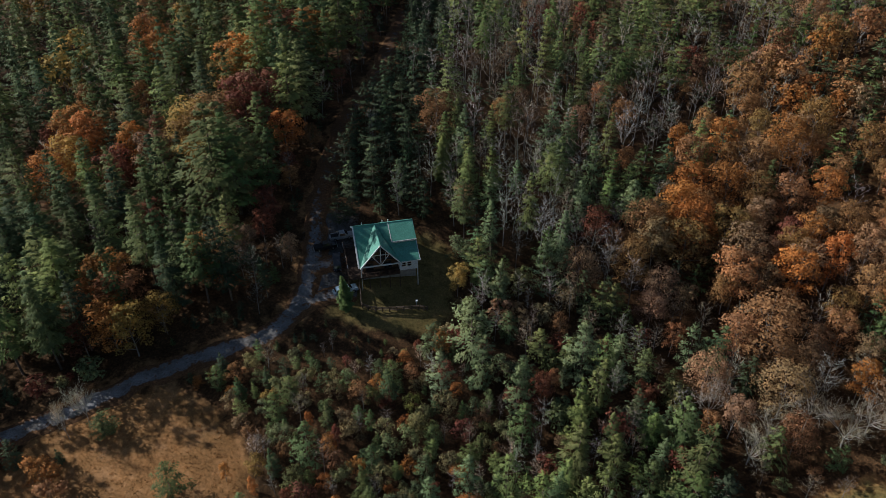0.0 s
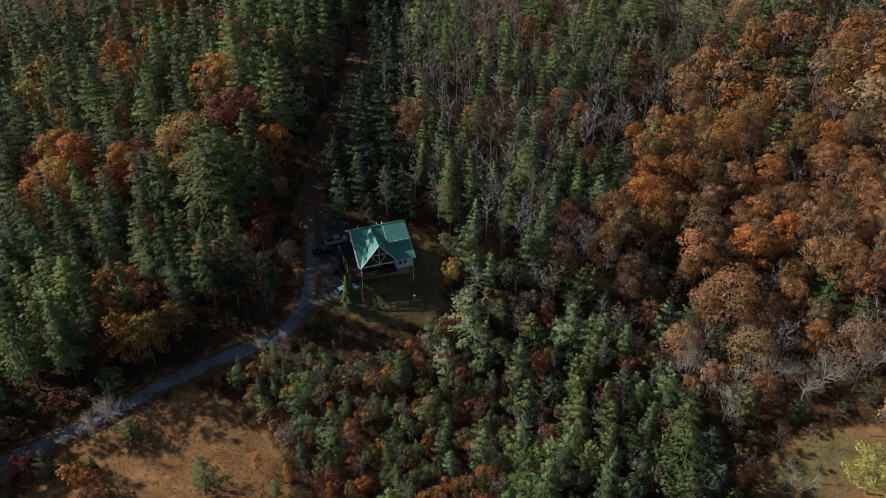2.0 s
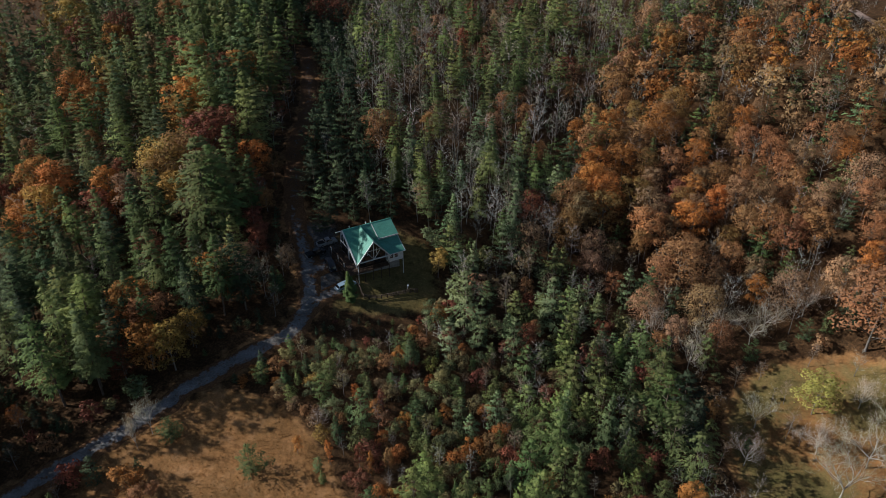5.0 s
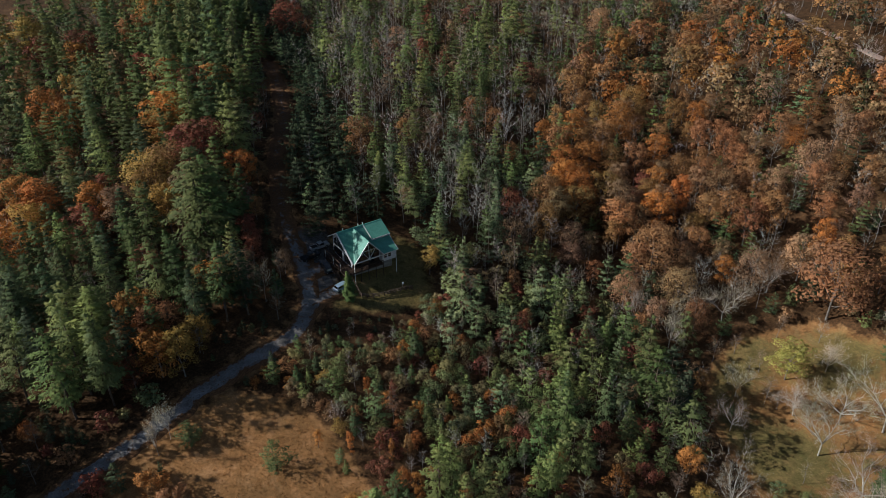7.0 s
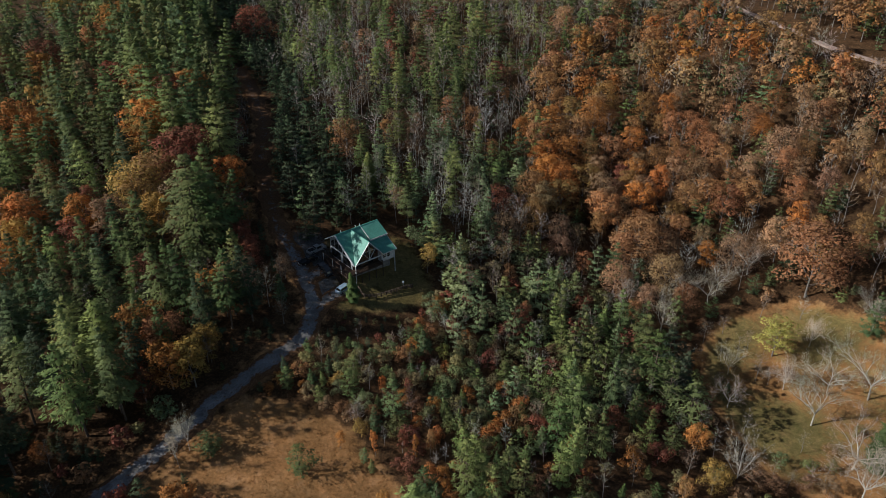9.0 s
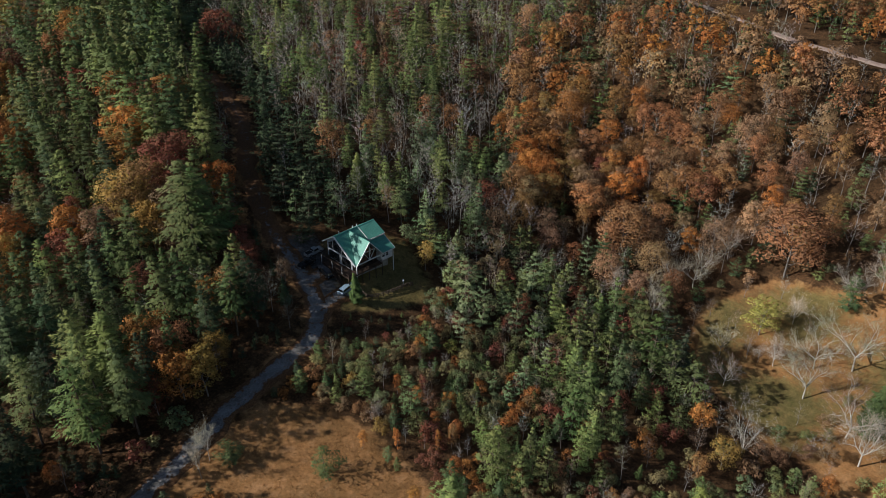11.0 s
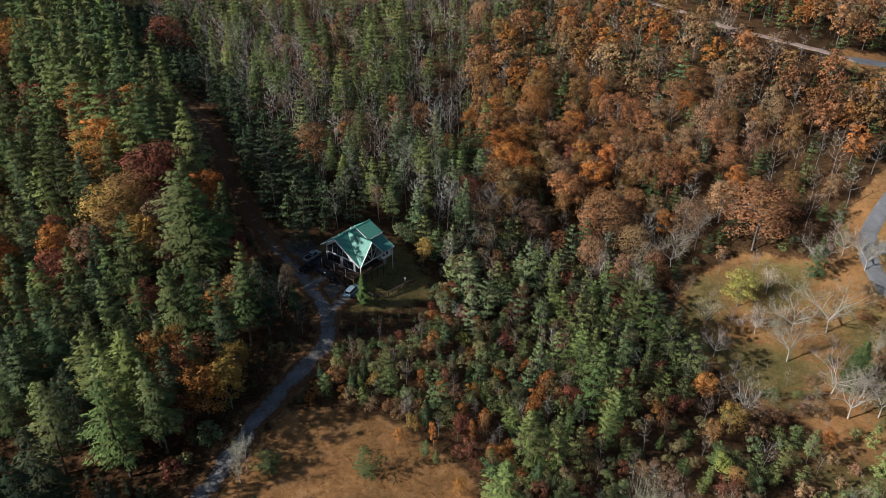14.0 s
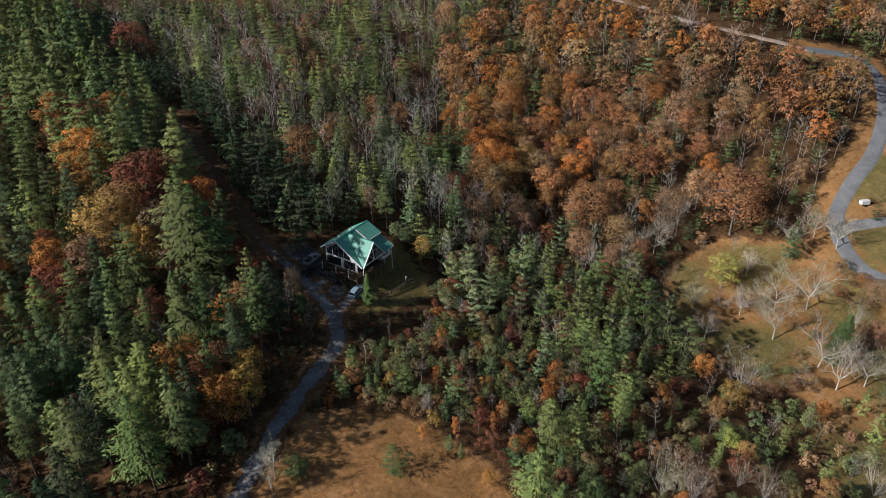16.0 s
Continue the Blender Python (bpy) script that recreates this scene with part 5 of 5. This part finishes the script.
SPACE = {"pine_tree": 4.6, "cedar_tree": 3.2, "oak_tree": 5.6, "bare_tree": 3.4, "pale_tree": 4.0, "fan_tree": 4.0, "cone_tree": 3.0, "shrub": 2.2}
GAP = {"thicket": 2.0, "stand": 2.8, "oaks": 4.9, "greys": 4.0, "upper_greys": 4.0, "pines": 6.0, "south": 3.8, "edge": 5.6, "glade": 3.0, "gully": 3.6, "trackside": 3.2, "bank": 1.9, "hollow": 1.7, "low_west": 3.4, "west_pines": 4.4, "west_brush": 2.6}


def scatter():
    """Plan places for the rest of the woods, thinned so that crowns do not sit in each other."""
    places, taken = [], {}
    for kind, rows in MARKS:
        for x, y, h, code, fat in rows:
            taken.setdefault((int(x // 6), int(y // 6)), []).append((x, y, SPACE[kind] * (0.6 + 0.4 * h / KINDS[kind][2])))
    lo, hi = np.min(WOODS, 0), np.max(WOODS, 0)
    tries = np.column_stack([rng.uniform(lo[0], hi[0], 60000), rng.uniform(lo[1], hi[1], 60000)])
    x, y = tries.T
    open_ = np.maximum.reduce([off_poly(MEADOW, x, y), off_poly(FIELD, x, y), off_poly(YARD, x, y), off_poly(PARKING, x, y), off_poly(VERGE, x, y)])
    drive, road = off_line(DRIVE, x, y), np.minimum(off_line(ROAD, x, y), np.minimum(off_line(SPUR, x, y), off_line(TRACK, x, y) + 0.5))
    seen = np.ones(len(x), bool)           # the far road and track show between the trees on the near side
    for s, room in ((8, 6.0), (15, 5.0)):
        seen &= (off_line(ROAD, x + 0.93 * s, y + 0.37 * s) > room) | (x < 128)
    seen &= (off_line(TRACK, x + 6, y + 2.4) > 4.5) & (off_line(TRACK, x + 11, y + 4.4) > 3.5)
    ok = inside(WOODS, x, y) & (open_ < -2.2) & (drive > 4.6) & (road > np.where(x > 122, 9.0, 6.5)) & seen
    zone = np.where(inside(THICKET, x, y), "thicket", np.where(inside(STAND, x, y), "stand", np.where(inside(OAKS, x, y), "oaks", np.where(inside(GREYS, x, y), "greys", "pines"))))
    for a, b, z in zip(x[ok], y[ok], zone[ok]):
        if z == "pines" and a > -30 and b < 95:
            z = "south"
        if z == "pines" and (a > -28 and b < 150):
            z = "greys" if b > 128 else "thicket"
        if z == "pines" and b > 125 and a > -56:
            gap, at = min((math.hypot(a - p, b - q), p) for p, q in DRIVE[::3])
            z = "gully" if a > at else "trackside" if gap < 11 else "edge"
        if z == "greys" and b > 180:
            z = "upper_greys"
        if inside(GULLY, a, b):
            z = "gully"
        if inside(GLADE, a, b):
            z = "glade"
        if inside(HOLLOW, a, b):
            z = "hollow"
        if z == "pines" and b < 110 and a < -58:
            gap, at = min((math.hypot(a - p, b - q), q) for p, q in DRIVE[::3])
            z = "low_west" if b < at or gap < 7 else "west_pines" if a < -104 else "west_brush"
        if z in ("pines", "west_brush") and b < 130 and off_line(DRIVE, a, b)[0] < 10:
            z = "bank"
        g = GAP[z]
        ca, cb = int(a // 6), int(b // 6)
        if any((a - p) ** 2 + (b - q) ** 2 < (0.5 * (g + h)) ** 2 for i in (-1, 0, 1) for j in (-1, 0, 1) for p, q, h in taken.get((ca + i, cb + j), ())):
            continue
        taken.setdefault((ca, cb), []).append((a, b, g))
        places.append((a, b, z))
    return places


# what grows where: chance, kind, least and greatest height, colours
MIX = {
    "pines": [(.80, "pine_tree", 14, 23, (0, 1, 2, 3, 0)), (.93, "oak_tree", 10, 16, (0, 2, 5, 0, 6, 1)), (1, "bare_tree", 10, 16, (0, 1, 2))],
    # zones down to gully and glade use tint 4, shade put into the colour
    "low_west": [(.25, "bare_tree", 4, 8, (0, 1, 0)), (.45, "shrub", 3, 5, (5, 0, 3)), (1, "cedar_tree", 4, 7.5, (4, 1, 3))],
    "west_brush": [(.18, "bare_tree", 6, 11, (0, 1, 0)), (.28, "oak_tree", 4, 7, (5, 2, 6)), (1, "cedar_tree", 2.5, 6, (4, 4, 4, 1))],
    # west_pines: unseen tall pines, added to keep the lower drive in shadow
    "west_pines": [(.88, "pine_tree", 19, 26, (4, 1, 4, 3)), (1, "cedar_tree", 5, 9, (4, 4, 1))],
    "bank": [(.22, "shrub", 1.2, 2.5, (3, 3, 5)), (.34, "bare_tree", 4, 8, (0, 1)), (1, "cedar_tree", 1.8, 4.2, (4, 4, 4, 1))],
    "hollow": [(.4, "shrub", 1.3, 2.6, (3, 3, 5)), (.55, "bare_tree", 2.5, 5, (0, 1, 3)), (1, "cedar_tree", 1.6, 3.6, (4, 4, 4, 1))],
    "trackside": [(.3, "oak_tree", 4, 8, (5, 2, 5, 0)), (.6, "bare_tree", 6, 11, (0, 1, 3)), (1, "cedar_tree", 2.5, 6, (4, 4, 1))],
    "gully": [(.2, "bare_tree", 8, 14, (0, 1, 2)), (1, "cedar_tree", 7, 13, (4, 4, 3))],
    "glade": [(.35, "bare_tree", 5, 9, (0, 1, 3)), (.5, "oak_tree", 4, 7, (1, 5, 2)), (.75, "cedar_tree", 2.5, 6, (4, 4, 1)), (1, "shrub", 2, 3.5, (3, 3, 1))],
    "edge": [(.86, "pine_tree", 18, 25, (0, 1, 2, 3, 0)), (1, "oak_tree", 8, 12, (0, 2, 5, 1))],
    "oaks": [(.50, "oak_tree", 9, 16.5, (0, 0, 1, 3, 4, 0, 2)), (.75, "bare_tree", 11, 18, (1, 2, 2, 3)), (1, "cedar_tree", 7, 14, (3, 1, 4, 0))],
    "greys": [(.50, "bare_tree", 11, 19, (1, 2, 2, 3, 2)), (.78, "pine_tree", 12, 20, (0, 5, 2)), (.86, "oak_tree", 7, 12, (1, 4, 5, 0)), (1, "cedar_tree", 5, 10, (3, 4))],
    "upper_greys": [(.46, "bare_tree", 11, 19, (0, 1, 0, 3, 2)), (.76, "pine_tree", 12, 20, (0, 1, 2)), (.86, "oak_tree", 7, 12, (1, 4, 5, 0)), (1, "cedar_tree", 5, 10, (3, 4))],
    "stand": [(.40, "cedar_tree", 6, 12, (5, 2, 5, 2)), (.58, "bare_tree", 7, 12, (2, 3, 1, 2)), (.66, "oak_tree", 4, 8, (0, 5, 1)), (1, "shrub", 3, 6.5, (3, 3, 3, 1, 5))],
    "thicket": [(.32, "shrub", 2.5, 5.2, (3, 3, 3)), (.56, "cedar_tree", 3, 7.5, (3, 1, 2, 0)), (.76, "bare_tree", 5, 9.5, (0, 3, 3, 2)), (1, "shrub", 2, 4.5, (2, 5, 3, 0, 3))],
    "south": [(.45, "shrub", 2, 4.5, (3, 3, 1, 4)), (.68, "bare_tree", 6, 11, (2, 1, 3)), (.9, "cedar_tree", 4, 9, (1, 3, 2)), (1, "oak_tree", 6, 10, (2, 3))],
}
FAR_NAMES = {"pine_tree": ("far_pine_woods", "many green pines, woods far up the slope"), "oak_tree": ("far_oak_woods", "many rust-brown oaks, woods far up the slope"),
             "bare_tree": ("far_bare_woods", "many leafless grey trees, woods far up the slope"), "shrub": ("far_underbrush", "olive and rust underbrush of the slope"),
             "cedar_tree": ("far_evergreens", "many bushy evergreens far up the slope")}


def make_woods():
    grown = {k: [] for k in KINDS}
    count = {k: 0 for k in KINDS}
    for kind, rows in MARKS:
        for x, y, h, code, fat in rows:
            plant(kind, x, y, h, tint_of(kind, code), label_of(kind, code, h), fat * rng.uniform(0.95, 1.05))
            count[kind] += 1
    for x, y, z in scatter():
        u = rng.uniform()
        for chance, kind, lo, hi, codes in MIX[z]:
            if u < chance:
                break
        h, code = rng.uniform(lo, hi), codes[rng.randint(len(codes))]
        if z == "edge" and y > 160 and kind == "pine_tree":
            h += 4.5
        grown[kind].append((math.hypot(x + 25, y - 60), x, y, h, code))
    for kind, items in grown.items():
        items.sort()
        room = 250 - count[kind]
        near, far = items[:room], items[room:]
        for d, x, y, h, code in near:
            plant(kind, x, y, h, tint_of(kind, code), label_of(kind, code, h), rng.uniform(0.85, 1.15))
        if not far or not KINDS[kind][1]:
            continue
        _, shapes, tall, wood, _, leaf, leafy = KINDS[kind]
        wv, wf, cv, cf, cn, ct, nw, nc = [], [], [], [], [], [], 0, 0
        for d, x, y, h, code in far:
            (a, b), (c, e, *soft) = shapes[rng.randint(len(shapes))]
            t, fat = rng.uniform(0, 6.283), rng.uniform(0.85, 1.15)
            m = np.array([[math.cos(t) * fat, -math.sin(t) * fat, 0], [math.sin(t) * fat, math.cos(t) * fat, 0], [0, 0, 1]]) * (h / tall)
            at = np.array([x, y, ground(x, y) - 0.1])
            wv.append(a @ m.T + at)
            wf.append(b + nw)
            nw += len(a)
            cv.append(c @ m.T + at)
            cf.append(e + nc)
            cn.extend(q @ m.T * (tall / h) for q in soft)
            nc += len(c)
            ct.append(np.tile(tint_of(kind, code), (len(c), 1)))
        name, words = FAR_NAMES[kind]
        root = tagged(new(name, mesh_from(name, np.vstack(cv), np.vstack(cf), leaf, np.vstack(ct), np.vstack(cn) if cn else None)), words, "woods", kind="stuff")
        ob = tagged(new("trunks", mesh_from("trunks", np.vstack(wv), np.vstack(wf), wood)), kind="stuff")
        ob.parent = root
    return {k: (count[k], len(v)) for k, v in grown.items()}


print(make_woods())


def make_grass(name, poly, n, tints, size, label):
    """Tufts of grass, each a few bent blades, over a piece of open ground."""
    lo, hi = np.min(poly, 0), np.max(poly, 0)
    p = np.column_stack([rng.uniform(lo[0], hi[0], n * 2), rng.uniform(lo[1], hi[1], n * 2)])
    p = p[inside(poly, p[:, 0], p[:, 1]) & (off_line(DRIVE, p[:, 0], p[:, 1]) > 3.4)][:n]
    k = 4
    base = np.repeat(np.column_stack([p, ground(p[:, 0], p[:, 1]) + lumps(p[:, 0], p[:, 1], off_line(DRIVE, p[:, 0], p[:, 1])) - 0.02]), k, 0)
    m = len(base)
    ang, s = rng.uniform(0, 6.283, m), size * np.repeat(rng.uniform(0.5, 1.5, len(p)), k) * rng.uniform(0.6, 1.3, m)
    side = np.stack([np.cos(ang), np.sin(ang), np.zeros(m)], 1)
    lean = np.stack([-np.sin(ang), np.cos(ang), np.zeros(m)], 1) * rng.uniform(-0.6, 0.6, (m, 1))
    at = base + np.column_stack([rng.normal(0, size * 0.5, (m, 2)), np.zeros(m)])
    a, b = at - side * s[:, None] * 0.3, at + side * s[:, None] * 0.3
    c = at + (np.array([0, 0, 1.0]) + lean) * s[:, None]
    v = np.stack([a, b, c], 1).reshape(-1, 3)
    v[0::3, 2] -= 0.1
    v[1::3, 2] -= 0.1
    tint = np.repeat(np.array(tints)[rng.randint(len(tints), size=len(p))] * rng.uniform(0.7, 1.25, (len(p), 1)), k * 3, 0)
    tagged(new(name, mesh_from(name, v, np.arange(m * 3).reshape(-1, 3), WOODS_LEAVES, tint)), label, "grass", kind="stuff")


DRY = [(0.33, 0.178, 0.072), (0.38, 0.215, 0.092), (0.28, 0.145, 0.058), (0.41, 0.245, 0.115)]
make_grass("meadow_grass", MEADOW, 15000, DRY, 0.15, "dry rust-coloured meadow grass")
make_grass("field_grass", FIELD, 5000, [(0.26, 0.16, 0.075), (0.24, 0.17, 0.07), (0.3, 0.2, 0.1)], 0.11, "tan and green field grass")
make_grass("yard_grass", YARD, 1500, [(0.2, 0.16, 0.065), (0.24, 0.18, 0.08)], 0.16, "rough green and brown lawn grass")


# ---- vehicles, fence and small things ----


def make_vehicle(x, y, turn, kind, paint, label):
    """A parked vehicle: body with cabin, panes, wheels, bumpers and lamps."""
    z = ground(x, y) + 0.16
    slope_x = math.degrees(math.atan2(ground(x + math.cos(radians(turn)), y + math.sin(radians(turn))) - ground(x, y), 1))
    car = thing(kind, pose(x, y, z, 0, -slope_x * 0.8, turn), label, "truck" if kind == "pickup_truck" else "car", "parked vehicles")
    half = 0.92
    low = [(-2.55, .42), (-2.6, .95), (-2.5, 1.05), (2.2, 1.08), (2.55, .95), (2.6, .45), (2.2, .32), (-2.2, .32)]
    if kind == "pickup_truck":
        cab = [(-0.6, 1.05), (-0.45, 1.72), (0.75, 1.76), (1.45, 1.08)]
    else:
        cab = [(-2.35, 1.03), (-2.05, 1.68), (0.6, 1.72), (1.35, 1.07)]

    def hull(profile, w, top=1.0):
        bm = bmesh.new()
        rows = [[bm.verts.new((px, s * w * (top if pz > 1.3 else 1.0), pz)) for px, pz in profile] for s in (-1, 1)]
        bm.faces.new(rows[0])
        bm.faces.new(rows[1][::-1])
        for i in range(len(profile)):
            j = (i + 1) % len(profile)
            bm.faces.new([rows[0][i], rows[1][i], rows[1][j], rows[0][j]])
        bmesh.ops.bevel(bm, geom=bm.edges[:], offset=0.06, segments=2, affect="EDGES")
        return bm

    body = part("body", hull(low, half), paint, car)
    part("cabin", hull(cab, half - 0.06, 0.86), paint, car)
    for s in (-1, 1):
        (ax, az), (bx, bz), (cx, cz), (dx, dz) = cab
        inset = [(ax + .2, az + .08), (bx + .1, bz - .1), (cx - .02, cz - .1), (dx - .28, dz + .08)]
        part("side_pane", slab([(px, s * (half - 0.05 - (0.12 if pz > 1.3 else 0)), pz) for px, pz in inset], 0.03, (0, s, 0)), GLASS, car)
    (cx, cz), (dx, dz) = cab[2], cab[3]
    part("windscreen", slab([(dx + .02, -.74, dz + .05), (dx + .02, .74, dz + .05), (cx + .06, .66, cz - .06), (cx + .06, -.66, cz - .06)], 0.03, (.7, 0, .7)), GLASS, car)
    (ax, az), (bx, bz) = cab[0], cab[1]
    part("rear_pane", slab([(ax - .02, -.7, az + .12), (ax - .02, .7, az + .12), (bx - .05, .64, bz - .1), (bx - .05, -.64, bz - .1)], 0.03, (-.8, 0, .4)), GLASS, car)
    if kind == "pickup_truck":
        part("load_bed", boxed((-2.45, -.78, 1.02), (-0.75, .78, 1.09)), TYRE, car, "black bed floor")
        for s in (-1, 1):
            part("bed_rail", boxed((-2.5, s * .86 - .05, 1.05), (-0.65, s * .86 + .05, 1.14), .02), paint, car)
    for wx in (-1.6, 1.6):
        for s in (-1, 1):
            bm = bmesh.new()
            m = Matrix.Translation((wx, s * 0.84, 0.36)) @ Matrix.Rotation(radians(90), 4, "X")
            bmesh.ops.create_cone(bm, cap_ends=True, segments=18, radius1=0.37, radius2=0.37, depth=0.24, matrix=m)
            wheel = part("wheel", bm, TYRE, car, "black tyre")
            bm = bmesh.new()
            bmesh.ops.create_cone(bm, cap_ends=True, segments=12, radius1=0.2, radius2=0.17, depth=0.26, matrix=m)
            part("rim", bm, CHROME, wheel)
    for px in (-2.66, 2.62):
        part("bumper", boxed((px - .07, -.88, .42), (px + .07, .88, .62), .03), CHROME if kind == "pickup_truck" else paint, car)
        for s in (-1, 1):
            part("lamp", boxed((px - .05, s * .7 - .14, .72), (px + .03, s * .7 + .14, .9), .02), CHROME, car)
    return car


make_vehicle(-23.3, 137.6, 16, "pickup_truck", SILVER_PAINT, "silver pickup truck parked beside the house")
make_vehicle(-26.6, 134.4, 18, "pickup_truck", DARK_PAINT, "black pickup truck parked on shaded gravel")
make_vehicle(-23.6, 130.2, 100, "car", DARK_PAINT, "dark car parked by the deck")
make_vehicle(-21.0, 122.8, 24, "car", BLUE_PAINT, "pale blue car parked beside a small evergreen")


def make_fence(points, label):
    """A post-and-rail fence along plan points."""
    x0, y0 = points[0]
    root = thing("fence", pose(x0, y0, ground(x0, y0)), label, "fence")
    line = smooth_line(points, 2.4)
    tops = []
    for x, y in line:
        z = ground(x, y) - ground(x0, y0)
        tops.append(Vector((x - x0, y - y0, z)))
        part("post", bar(bmesh.new(), tops[-1] + Vector((0, 0, -0.3)), tops[-1] + Vector((rng.uniform(-.04, .04), rng.uniform(-.04, .04), 1.25)), 0.2), FENCE, root)
    for a, b in zip(tops, tops[1:]):
        for h in (0.45, 0.85, 1.15):
            part("rail", bar(bmesh.new(), a + Vector((0, 0, h)), b + Vector((0, 0, h + rng.uniform(-.05, .05))), 0.13), FENCE, root)
    return root


make_fence([(-18.2, 124.5), (-17.6, 121.5), (-17.2, 119.3), (-14.3, 118.7), (-11.4, 119.0), (-8.4, 119.6), (-5.2, 120.3), (-3.4, 120.4)], "weathered wooden rail fence round the yard")


def make_marker_post():
    x, y = -5.7, 121.3
    root = thing("birdhouse_post", pose(x, y, ground(x, y)) @ Matrix.Scale(0.75, 4), "small white birdhouse on a post in the yard", "birdhouse")
    part("post", bar(bmesh.new(), (0, 0, -.2), (0, 0, 1.4), 0.12), TRIM, root)
    part("box", boxed((-.2, -.2, 1.4), (.2, .2, 1.8), .02), TRIM, root)
    part("roof", slab([(-.28, -.28, 1.8), (.28, -.28, 1.8), (.28, .28, 1.95), (-.28, .28, 1.95)], .05), TRIM, root)


make_marker_post()


def make_trailer():
    """A small white trailer beside the paved road."""
    x, y = 137.0, 55.2
    root = thing("utility_trailer", pose(x, y, ground(x, y) + 0.1, 0, 0, -35), "small white box trailer on roadside grass", "trailer")
    part("box", boxed((-1.5, -.8, .55), (1.5, .8, 1.9), .08), TRIM, root)
    part("drawbar", bar(bmesh.new(), (1.5, 0, .6), (2.5, 0, .5), .1), FENCE, root)
    part("stand_leg", bar(bmesh.new(), (2.3, 0, -.1), (2.3, 0, .55), .07), FENCE, root)
    for s in (-1, 1):
        bm = bmesh.new()
        bmesh.ops.create_cone(bm, cap_ends=True, segments=14, radius1=.33, radius2=.33, depth=.2,
                              matrix=Matrix.Translation((-.2, s * .85, .3)) @ Matrix.Rotation(radians(90), 4, "X"))
        part("wheel", bm, TYRE, root, "black tyre")


make_trailer()
